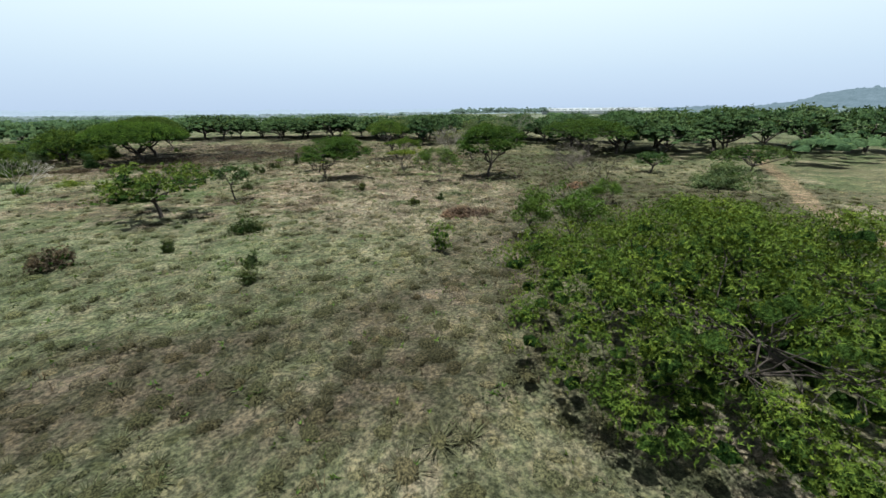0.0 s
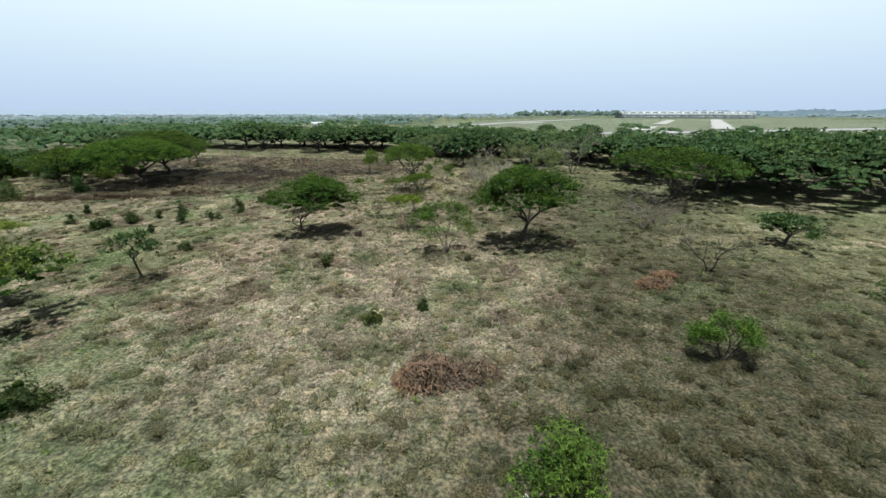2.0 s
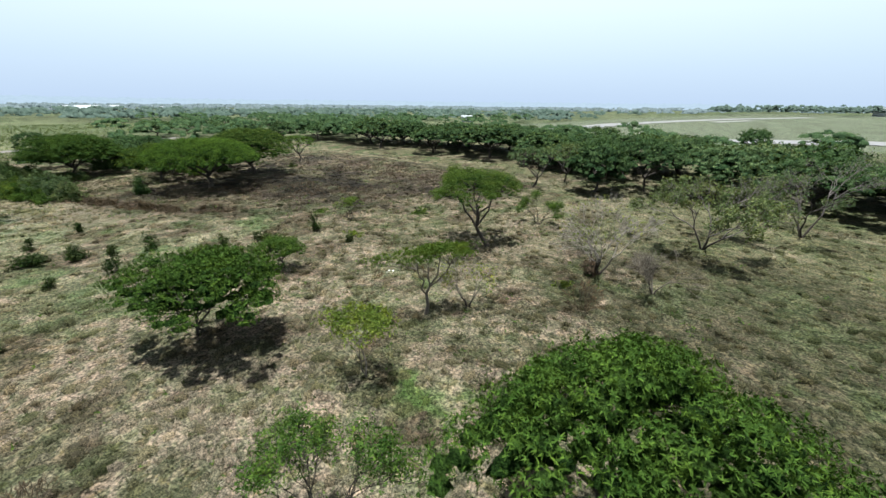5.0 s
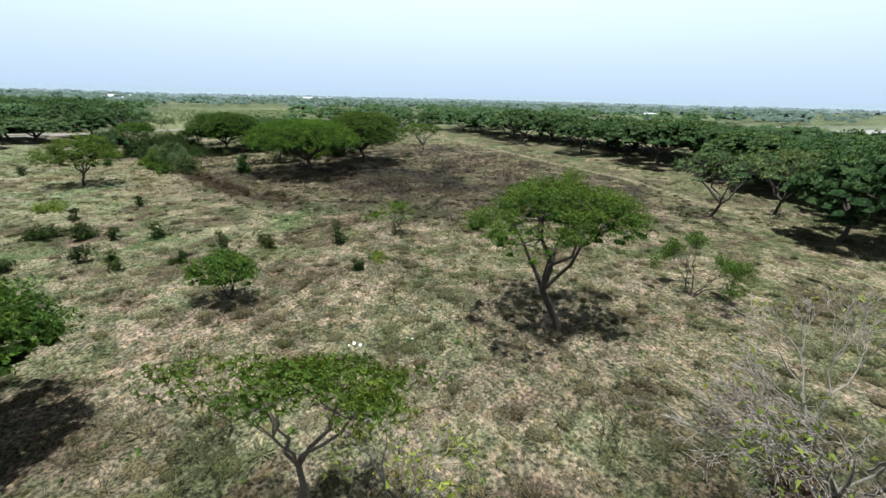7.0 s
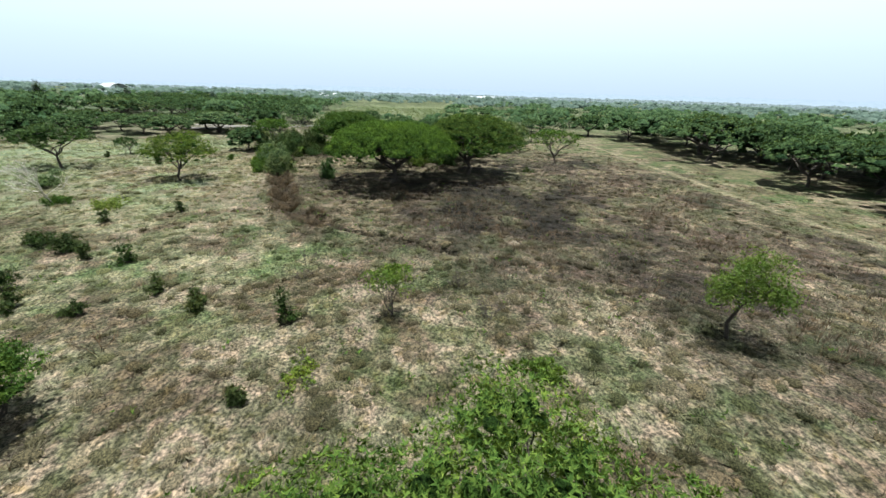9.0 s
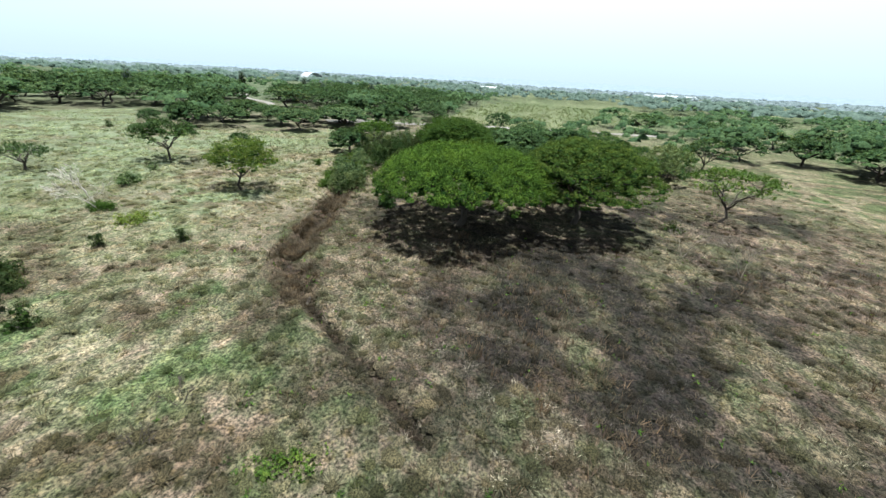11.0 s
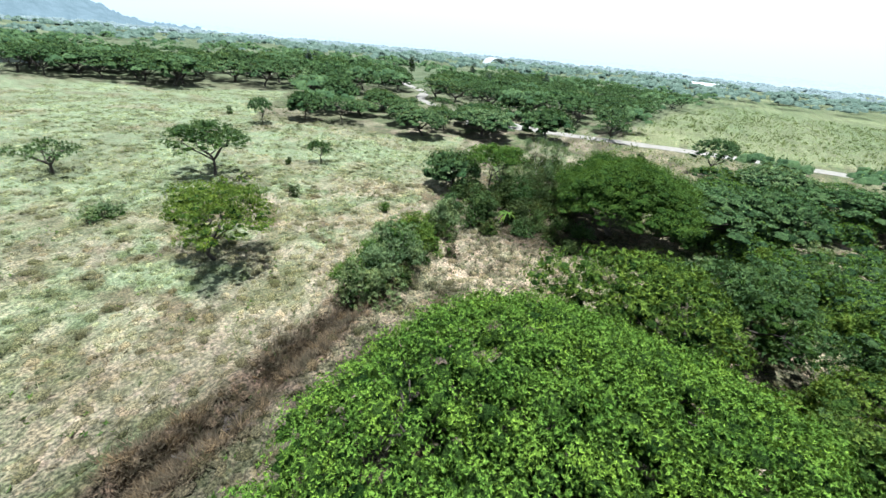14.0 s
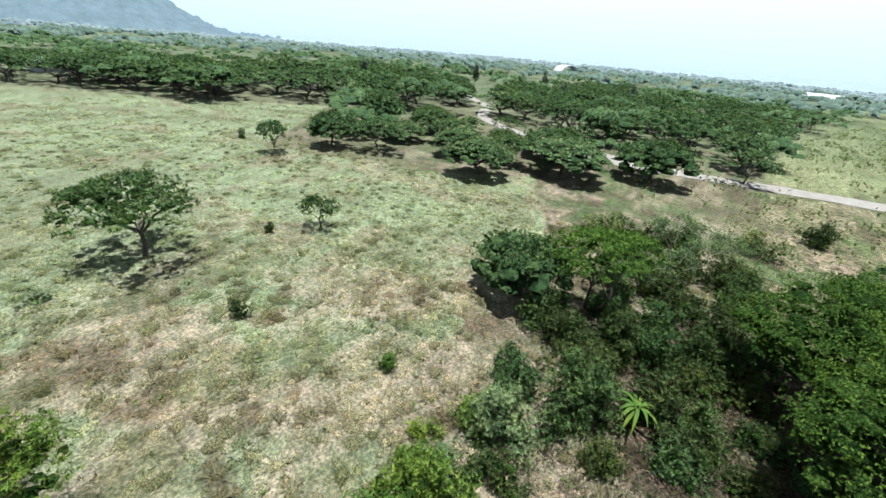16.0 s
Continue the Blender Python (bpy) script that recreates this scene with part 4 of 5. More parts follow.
SPREAD = [
    (9.9, 34.8, 7.8, 5.0, M_RAIN, 38, "young tree with bright green leaves on a slim trunk", dict(count=34, per=300, leaf=0.075, bottom=0.4, fork=0.3, pad=1.0, trunk_r=0.13, flat=0.8, fullness=0.6)),
    (8.4, 43.6, 6.2, 4.8, M_RAIN, 39, "leafy young tree leaning over pale litter", dict(count=40, per=300, leaf=0.075, bottom=0.2, fork=0.25, pad=1.0, trunk_r=0.12, flat=0.8, fullness=0.6)),
    (-31.3, 108.6, 5.2, 6.2, M_FEATHER, 44, "small many-stemmed tree with a tuft of leaves", dict(count=52, per=260, leaf=0.075, bottom=0.42, fork=0.2, pad=0.95, trunk_r=0.13, stems=4, flat=0.6, fullness=0.6, inner=16)),
    (-38.5, 132.5, 5.2, 5.0, M_FEATHER, 46, "bright green sapling on dark stems", dict(count=24, per=170, leaf=0.07, bottom=0.5, fork=0.2, pad=0.8, trunk_r=0.11, stems=3, flat=0.6, fullness=0.6)),
    # x, y, height, width, leaf material, seed, words, extra
    (-43.5, 60.1, 8.8, 16.0, M_OLIVE, 11, "dark open-crowned tree standing in rough pasture", dict(inner=50, count=76, per=90, leaf=0.14, bottom=0.3, fork=0.3, pad=1.3, fullness=0.6)),
    (-37.6, 72.3, 6.4, 5.4, M_WOOD_LEAF, 12, "small slender pasture tree with a thin crown", dict(count=22, per=60, leaf=0.17, bottom=0.5, fork=0.45, pad=0.8, trunk_r=0.14, limbs=6)),
    (-25.2, 93.1, 9.8, 13.6, M_RAIN, 13, "flat-topped feathery tree on several thin stems", dict(offset=(3.2, -0.5), inner=110, below=0.15, count=160, per=240, leaf=0.08, bottom=0.42, fork=0.2, pad=1.3, stems=4, trunk_r=0.2, flat=0.42, limbs=24)),
    (13.0, 88.8, 12.5, 14.4, M_RAIN, 14, "round-headed tree with dense dark green leaves", dict(inner=90, below=0.06, count=200, per=290, leaf=0.08, bottom=0.42, fork=0.28, pad=1.2, trunk_r=0.32, flat=0.55)),
    (-8.3, 129.6, 12.6, 14.2, M_FEATHER, 15, "tree with a flat bright green top over bare forked limbs", dict(offset=(-3.1, 1.7), lobes=0.2, below=0.2, fullness=0.6, inner=22, core_size=0.3, count=190, per=360, leaf=0.062, bottom=0.62, fork=0.3, pad=1.25, trunk_r=0.32, limbs=34, flat=0.5)),
    (-7.0, 106.8, 8.0, 8.2, M_FEATHER, 62, "twisted tree with pale bare twigs and a thin green top", dict(offset=(0.8, 0.5), lobes=0.35, below=0.05, fullness=0.75, count=58, per=220, leaf=0.085, bottom=0.82, fork=0.26, pad=1.05, trunk_r=0.19, limbs=40, flat=0.4, bark=M_WEATHERED)),
    (-6.6, 95.2, 6.2, 6.2, M_WEED, 60, "small slender tree with a thin yellow-green top", dict(lobes=0.3, below=0.05, fullness=0.75, count=44, per=170, leaf=0.085, bottom=0.78, fork=0.3, pad=0.95, trunk_r=0.12, limbs=24, flat=0.45, stems=2, bark=M_WEATHERED)),
    (-28.8, 159.4, 9.2, 5.6, M_WEED, 16, "small tree with thin yellow-green leaves", dict(count=90, per=240, leaf=0.065, bottom=0.34, fork=0.3, pad=0.9, trunk_r=0.16, offset=(0.3, 0.4), inner=0, flat=0.8, fullness=0.35, below=0.4)),
    (-99.8, 95.2, 11.0, 12.4, M_FEATHER, 17, "light green spreading tree in the pasture", dict(offset=(-1.2, 1.2), inner=40, fullness=0.5, core_size=0.3, lobes=0.24, count=150, per=240, leaf=0.08, bottom=0.34, fork=0.22, pad=1.2, trunk_r=0.25)),
    (-115.6, 65.8, 9.8, 15.0, M_WOOD_LEAF, 18, "umbrella-shaped pasture tree with open branches", dict(inner=50, count=80, per=90, leaf=0.16, bottom=0.5, fork=0.32, pad=1.2)),
    (-96.7, 49.9, 5.6, 10.4, M_WOOD_LEAF, 19, "low spreading pasture tree", dict(count=36, per=60, leaf=0.16, bottom=0.5, fork=0.3, pad=1.0)),
    (-135.9, 70.9, 4.9, 6.0, M_WOOD_LEAF, 20, "small rounded pasture tree", dict(count=30, per=60, leaf=0.17, bottom=0.3, fork=0.3, pad=0.8, trunk_r=0.12)),
    (51.5, 121.0, 12.6, 26.0, M_RAIN, 24, "wide umbrella tree with layered green foliage", dict(inner=120, count=320, per=130, leaf=0.12, long=1.7, bottom=0.46, fork=0.16, pad=1.3, stems=4, limbs=34, flat=0.5, fullness=0.72, below=0.08)),
    (-13.5, 180.0, 11.0, 15.0, M_GREY, 25, "spreading tree with thin grey-green foliage", dict(count=70, per=50, leaf=0.17, bottom=0.55, fork=0.25, limbs=26)),
    (-7.0, 191.0, 11.4, 16.0, M_GREY, 26, "spreading tree with thin grey twigs", dict(count=70, per=44, leaf=0.17, bottom=0.5, fork=0.25, limbs=26)),
    (-109.5, 187.6, 10.2, 16.0, M_FEATHER, 27, "thin flat-topped tree at the edge of the scorched field", dict(count=80, per=60, leaf=0.16, bottom=0.62, fork=0.3, limbs=24, pad=1.2)),
    (-146.0, 131.0, 13.4, 23.0, M_RAIN, 28, "large dark tree with a heavy crown over deep shade", dict(inner=300, count=760, per=270, leaf=0.08, long=1.7, core_size=0.42, bottom=0.36, fork=0.2, pad=1.7, lobes=0.3, below=0.3, limbs=26, trunk_r=0.45, fullness=0.72)),
    (-148.5, 107.0, 9.8, 12.0, M_FEATHER, 29, "flat-topped tree above the thicket", dict(inner=30, count=100, per=120, leaf=0.11, bottom=0.62, fork=0.35, pad=1.2, stems=2)),
    (54.1, 89.7, 5.2, 10.0, M_WOOD_LEAF, 30, "low dark spreading tree", dict(inner=30, count=40, per=50, leaf=0.17, bottom=0.4, fork=0.3)),
    (77.0, 85.5, 6.6, 19.0, M_WOOD_LEAF, 31, "low wide tree beside the dirt track", dict(inner=60, count=80, per=60, leaf=0.18, bottom=0.35, fork=0.25)),
    (-115.5, 139.0, 11.0, 17.0, M_RAIN, 34, "rain tree crowded behind a larger one", dict(inner=130, count=220, per=96, leaf=0.12, bottom=0.3, pad=1.2, flat=0.5)),
    (-124.0, 147.0, 9.6, 15.0, M_WOOD_LEAF, 35, "dark tree with a low crown in the thicket", dict(inner=110, count=180, per=96, leaf=0.12, bottom=0.22, pad=1.2)),
    (-119.0, 164.0, 10.0, 15.0, M_FEATHER, 36, "light green tree behind the rain trees", dict(inner=80, count=140, per=96, leaf=0.12, bottom=0.3, pad=1.3)),
    (-138.5, 186.5, 10.5, 13.0, M_GREY, 37, "grey-leaved bushy tree at the field's edge", dict(count=160, per=60, leaf=0.16, bottom=0.15, pad=1.2, stems=3)),
]
for x, y, h, w, mat, seed, words, extra in SPREAD:
    name = "sapling" if h < 5 else "spreading_tree"
    ob = spreading_tree(name, R(seed), h, w, mat, words, boughs=True, **extra)
    put(ob, x, y, 51 if seed == 62 else 0)
    if seed == 62:
        ob.scale = (1.15, 0.55, 1)  # a crown that grew along one line

SAPLINGS = [
    (1.0, 82.6, 6.8, 5.8, M_FEATHER, 41, "feathery thin sapling with many stems", 3600),
    (10.6, 35.4, 7.6, 8.0, M_RAIN, 42, "young tree with broken pale branches and few leaves", 500),
    (-3.9, 145.6, 5.6, 7.4, M_FEATHER, 45, "thin shrub-like tree with light foliage", 3000),
    (25.5, 58.1, 3.5, 2.4, M_FEATHER, 47, "bright leafy sapling in short turf", 2600),
    (-157.5, 112.0, 11.5, 8.0, M_GREY, 49, "tall thin grey-leaved tree over the thicket", 2400),
    (22.7, 144.0, 12.6, 17.0, M_GREY, 50, "half-bare spreading tree with a thin green top", 4200),
    (38.8, 158.5, 12.0, 18.0, M_GREY, 51, "half-bare spreading tree with purple-grey twigs", 1500),
]
for x, y, h, w, mat, seed, words, count in SAPLINGS:
    pale, bare = seed in (42, 48, 49), seed in (50, 51)
    put(bare_tree("sapling" if h < 8 else "spreading_tree", R(seed), h, w, words, M_DEAD if pale else M_TWIG if bare else M_BARK, stems=1 if pale else 4, depth=7 if bare else 5, r=0.2 if bare else 0.09, leaves=mat, leaf_count=2 * count, leaf=0.16 if bare else 0.085, stem_mat=M_BARK if bare else None), x, y)

BARE = [
    (35.6, 77.9, 6.0, 6.4, 61, "leafless grey tree in short turf", M_BARK, 2, 6),
    (-3.5, 110.4, 5.2, 6.4, 63, "leaning tree with pale twigs and few yellow leaves", M_DEAD, 2, 7),
    (8.8, 126.6, 10.4, 12.0, 64, "tall bleached tree overgrown with dry climbers", M_DEAD, 4, 7),
    (35.4, 97.4, 5.6, 10.6, 65, "fallen tangle of bare pale branches", M_WEATHERED, 7, 6),
    (37.8, 89.8, 3.8, 4.8, 66, "forked bleached dead branch standing in grass", M_DEAD, 2, 3),
    (39.5, 100.9, 6.4, 10.0, 67, "bare pale tree with spreading branches", M_DEAD, 4, 6),
    (15.5, 123.6, 5.4, 6.0, 73, "weathered dead bush with fine branches", M_WEATHERED, 5, 6),
    (8.5, 113.9, 4.0, 3.6, 74, "grey leafless bush with upright twigs", M_DRY, 5, 5),
    (-84.0, 178.4, 5.4, 5.4, 75, "pale leafless tree on scorched ground", M_WEATHERED, 3, 5),
    (-89.5, 173.0, 5.6, 6.0, 76, "pale leafless tree with wide branches on scorched ground", M_WEATHERED, 3, 5),
    (-82.3, 82.8, 7.8, 8.4, 48, "pale bleached dead tree above a low bush", M_PALE, 2, 6),
    (-27.0, 181.0, 4.0, 5.0, 72, "scorched bare bush with black stems", M_CHAR, 5, 4),
]
for x, y, h, w, seed, words, mat, stems, depth in BARE:
    put(bare_tree("dead_tree" if h > 4.5 else "dead_bush", R(seed), h, w, words, mat, stems=stems, depth=depth, r=0.17 if seed == 64 else 0.06 if seed in (75, 76) else 0.12 if h > 4.5 else 0.05, stem_mat=M_BARK if seed in (63, 64) else None, leaves=M_YELLOW if seed in (63, 64) else None, leaf_count=500, leaf=0.12), x, y)

# twiggy bushes, alike, each in its place
twigs = [
    bare_tree("dead_bush", R(90 + i), (2.4, 2.0, 2.8, 1.6)[i], (2.6, 2.4, 2.8, 2.2)[i], ("dry brown twiggy bush", "scorched twiggy bush with black stems", "dry reddish bush with upright twigs", "low scorched bush")[i] + " on rough ground", (M_DRY, M_CHAR, M_DRY, M_CHAR)[i], stems=5, depth=3, r=0.03)
    for i in range(4)
]
TWIG_AT = [(0.0, 122.3), (-38.6, 132.2), (-35.7, 141.0), (-44.1, 195.4), (-36.0, 140.7), (-42.2, 139.8), (-29.5, 185.0), (-23.4, 185.3), (3.3, 146.4), (-16.7, 109.8), (-12.3, 115.1), (-47.2, 124.4), (-42.1, 140.1), (-41.9, 150.7), (-37.2, 157.4), (-70.0, 201.2), (-44.0, 187.3), (-31.6, 181.0), (-79.8, 170.4), (-81.2, 178.7), (-60.2, 152.7), (-43.0, 172.5), (-37.4, 110.6), (-84.1, 183.4), (-82.8, 180.7), (-66.2, 155.5), (-50.7, 124.4), (-14.5, 105.3), (-20.6, 104.4), (18.9, 84.2), (23.8, 81.0), (-4.5, 68.0), (-1.4, 68.6), (29.2, 72.6), (-32.6, 62.7), (34.0, 71.0), (-29.8, 76.7), (-15.3, 77.5)]
rt = R(5)
for n, (x, y) in enumerate(TWIG_AT):
    dark = within(np.array(x), np.array(y), BURN) or x < -35 and y > 124
    ob = twigs[(1, 3)[n % 2] if dark else (0, 2)[n % 2]]
    m = pose(x, y, float(height(x, y)) - 0.05, 0, 0, rt.uniform(0, 360))
    tagged(copy_thing(ob, m), group="dry bushes")
for n, ob in enumerate(twigs):
    put(ob, (-55.0, -33.0, -22.0, -70.0)[n], (150.0, 170.0, 121.0, 160.0)[n])
    tagged(ob, group="dry bushes")

SHRUBS = [
    (-3.5, 38.8, 3.8, 3.0, M_FEATHER, 81), (-27.8, 49.8, 2.8, 4.0, M_SHRUB, 82), (-21.0, 33.1, 1.8, 1.8, M_SHRUB, 83),
    (54.0, 67.6, 5.0, 14.0, M_GREY, 84), (-39.0, 123.4, 3.6, 2.8, M_SHRUB, 85), (-42.7, 115.2, 2.0, 1.9, M_SHRUB, 86),
    (-47.2, 111.0, 2.0, 2.0, M_SHRUB, 87), (-55.6, 104.9, 2.9, 3.0, M_SHRUB, 88), (-56.9, 99.7, 2.2, 1.7, M_SHRUB, 89),
    (-60.2, 96.5, 2.4, 3.4, M_SHRUB, 90), (-62.4, 92.3, 2.3, 3.8, M_SHRUB, 91), (-119.2, 84.0, 2.5, 2.2, M_SHRUB, 92),
    (-146.6, 16.0, 3.0, 3.0, M_SHRUB, 93), (-46.0, 100.0, 2.4, 2.6, M_SHRUB, 101), (-50.0, 97.0, 2.4, 2.2, M_SHRUB, 102),
    (-44.1, 115.0, 1.7, 1.7, M_SHRUB, 103), (-43.8, 105.9, 1.5, 2.0, M_SHRUB, 104), (-51.4, 90.7, 1.5, 2.4, M_SHRUB, 105),
    (-39.1, 82.3, 1.4, 1.8, M_SHRUB, 106), (-15.1, 77.1, 1.5, 2.6, M_SHRUB, 107), (-5.3, 62.4, 1.5, 1.7, M_SHRUB, 108),
    (-0.4, 65.4, 1.2, 1.5, M_SHRUB, 109), (-22.2, 37.4, 1.6, 2.0, M_SHRUB, 110), (-33.0, 42.4, 1.3, 2.0, M_SHRUB, 111),
    (-70.9, 95.5, 2.0, 1.6, M_SHRUB, 112), (-126.0, 99.0, 2.0, 2.4, M_FEATHER, 113), (-129.6, 68.6, 1.9, 1.5, M_SHRUB, 114),
    (-41.3, 39.0, 2.0, 5.0, M_DRY, 115), (-80.5, 92.0, 1.6, 6.0, M_YELLOW, 116), (-29.9, 121.4, 1.3, 1.6, M_SHRUB, 117),
    (-28.3, 142.4, 1.6, 2.4, M_FEATHER, 118), (-75.5, 103.5, 1.9, 1.9, M_SHRUB, 119),
    (-104.5, 114.4, 7.6, 8.0, M_GREY, 94), (-108.6, 112.6, 6.2, 6.4, M_GREY, 122), (-107.6, 109.6, 2.6, 3.4, M_FEATHER, 95), (-111.0, 109.8, 3.6, 4.4, M_FEATHER, 123),
    (-112.6, 111.4, 6.8, 7.4, M_GREY, 160), (-119.4, 109.4, 5.6, 7.0, M_FEATHER, 220), (-114.0, 107.6, 2.4, 3.2, M_FEATHER, 161), (-116.4, 114.2, 3.2, 4.2, M_SHRUB, 162), (-117.0, 110.2, 4.8, 5.6, M_FEATHER, 163),
    (-118.6, 106.6, 2.2, 2.8, M_FEATHER, 164), (-120.4, 112.4, 3.8, 4.6, M_FEATHER, 165), (-122.2, 108.6, 3.0, 4.0, M_GREY, 166), (-123.6, 105.2, 1.9, 2.6, M_YELLOW, 167),
    (-124.4, 111.4, 3.4, 4.2, M_SHRUB, 168), (-121.0, 115.6, 2.2, 3.0, M_DRY, 169), (-127.0, 107.4, 2.4, 3.4, M_FEATHER, 170), (-110.6, 115.8, 2.6, 3.4, M_SHRUB, 171), (-132.0, 107.6, 4.4, 5.4, M_WOOD_LEAF, 172), (-137.0, 112.0, 5.6, 6.4, M_SHRUB, 173), (-140.0, 120.0, 3.4, 5.0, M_WOOD_LEAF, 174),
    (-128.5, 109.4, 5.2, 7.0, M_GREY, 96), (-133.6, 112.8, 7.4, 8.6, M_WOOD_LEAF, 97), (-138.4, 117.4, 4.6, 6.0, M_SHRUB, 98),
    (-140.5, 108.0, 5.0, 8.0, M_SHRUB, 124), (-146.0, 114.0, 6.0, 9.0, M_WOOD_LEAF, 125), (-153.0, 117.5, 5.6, 9.0, M_SHRUB, 126), (-161.0, 110.0, 5.2, 9.0, M_GREY, 127),
    (-168.0, 117.0, 5.0, 10.0, M_SHRUB, 128), (-176.0, 110.0, 4.6, 9.0, M_WOOD_LEAF, 129), (-153.0, 141.0, 6.0, 10.0, M_WOOD_LEAF, 130), (-134.0, 150.0, 5.6, 9.0, M_SHRUB, 131),
    (-144.0, 158.0, 6.0, 10.0, M_WOOD_LEAF, 132), (-130.0, 169.0, 6.4, 10.0, M_GREY, 133), (-95.8, 74.6, 2.8, 4.8, M_GREY, 99), (-82.6, 83.4, 1.7, 4.4, M_FEATHER, 48), (-106.0, 70.5, 1.4, 3.0, M_GREY, 241), (-198.6, 126.4, 4.8, 6.4, M_SHRUB, 134), (-185.0, 118.0, 4.2, 8.0, M_GREY, 135),
    (-131.0, 116.5, 2.6, 4.0, M_SHRUB, 190), (-134.5, 119.5, 3.0, 4.4, M_WOOD_LEAF, 191), (-142.0, 104.0, 4.4, 6.0, M_WOOD_LEAF, 192), (-143.5, 112.0, 5.4, 7.0, M_SHRUB, 193), (-149.0, 110.0, 5.0, 7.0, M_WOOD_LEAF, 194),
    (-150.5, 121.5, 5.4, 8.0, M_WOOD_LEAF, 195), (-156.0, 106.5, 5.2, 7.0, M_GREY, 196), (-157.5, 114.0, 5.6, 8.0, M_SHRUB, 197), (-163.5, 119.0, 5.6, 9.0, M_WOOD_LEAF, 198), (-166.0, 112.0, 4.6, 7.0, M_GREY, 199), (-146.5, 118.0, 4.6, 7.0, M_SHRUB, 189), (-171.0, 106.0, 4.8, 8.0, M_SHRUB, 188),
    (-114.5, 149.5, 4.6, 7.0, M_FEATHER, 211), (-119.5, 154.0, 5.4, 8.0, M_FEATHER, 212), (-127.0, 152.5, 5.0, 8.0, M_FEATHER, 213), (-131.5, 146.5, 4.2, 7.0, M_GREY, 214),
    (-136.0, 157.0, 5.6, 9.0, M_FEATHER, 215), (-127.5, 160.0, 5.6, 9.0, M_WOOD_LEAF, 216), (-146.0, 150.0, 5.2, 9.0, M_FEATHER, 217), (-152.0, 158.0, 5.2, 9.0, M_GREY, 218), (-113.5, 156.0, 4.8, 7.0, M_WOOD_LEAF, 219),
    (8.2, 126.2, 2.6, 3.4, M_DRY, 250), (-137.6, 120.6, 2.2, 4.6, M_SHRUB, 251), (-141.4, 123.4, 2.6, 5.0, M_SHRUB, 252), (-136.2, 124.2, 2.4, 4.4, M_SHRUB, 253),
    (-140.0, 127.6, 3.0, 5.4, M_WOOD_LEAF, 254), (-146.5, 122.2, 3.4, 6.0, M_SHRUB, 255), (-134.4, 127.6, 2.0, 3.8, M_SHRUB, 256), (-143.6, 119.2, 3.2, 5.4, M_SHRUB, 257),
    (-99.0, 124.6, 5.0, 5.0, M_WOOD_LEAF, 136), (-171.0, 100.0, 4.4, 8.0, M_GREY, 137), (-101.0, 176.0, 2.0, 3.0, M_SHRUB, 138),
]
for x, y, h, w, mat, seed in SHRUBS:
    big = h > 4
    words = {M_DRY: "dry brown spreading bush in rough pasture", M_YELLOW: "low yellowish bush in the pasture", M_FEATHER: "bright green leafy bush", M_GREY: "dense grey-green bush", M_WOOD_LEAF: "dense dark green bush in the thicket", M_SHRUB: "dark green bush in the thicket" if big else "small dark shrub in the pasture"}[mat]
    put(shrub("shrub", R(seed), h, w, mat, words if len(words.split()) > 3 else words + " by the ditch", count=max(110, int(1.6 * w * w)) if big else 70 if w > 3 else 24, per=110 if big else 60, leaf=0.1 if big else 0.085), x, y)

WEEDS = [
    (-47.8, 134.0, 4.2, 2.4, 305), (-31.8, 125.2, 4.0, 2.4, 306), (-28.6, 142.2, 3.0, 2.4, 307), (5.2, 121.0, 3.0, 2.0, 308),
]
for x, y, w, d, seed in WEEDS:
    put(weed_patch(R(seed), w, d, M_FEATHER if seed % 2 else M_WEED, "lush green patch of low weeds in dry turf"), x, y, 37 * seed % 180)

M_RED = leaf_material("dry_reddish_stalks", (0.045, 0.032, 0.025), (0.17, 0.12, 0.09), 0.1)
put(strap_plant("banana_plant", R(140), 4.2, "banana plant with long arching green leaves"), -136.6, 116.2)
put(stalk_heap("brush_heap", R(141), 9.6, 1.7, M_RED, "heap of dry reddish-brown brush and stalks", 2600, 1.9), 3.0, 55.2, 0)
put(stalk_heap("brush_heap", R(142), 8.0, 1.1, M_RED, "low heap of dry brown stalks", 1500, 1.6), 27.5, 74.0, 30)
put(stalk_heap("brush_heap", R(143), 3.0, 0.5, M_DRY, "small heap of dry stalks in grass", 260), 22.0, 77.0, 80)
log = thing("fallen_log", -66.0, 126.3, "short dark rotten log beside the ditch", "log", turn=20)
t = Limbs(8)
t.tube([(-0.9, 0, 0.16), (-0.3, 0.04, 0.2), (0.4, 0, 0.18), (0.95, -0.08, 0.2)], [0.15, 0.2, 0.19, 0.13])
part("log_body", t.mesh("log_body"), M_CHAR, log, smooth=True)


def stone(rng, w):
    """A rounded, uneven field stone."""
    bm = bmesh.new()
    bmesh.ops.create_icosphere(bm, subdivisions=2, radius=w / 2)
    for v in bm.verts:
        v.co *= rng.uniform(0.82, 1.1)
        v.co.z *= 0.6
    me = bpy.data.meshes.new("stone")
    bm.to_mesh(me)
    bm.free()
    return me


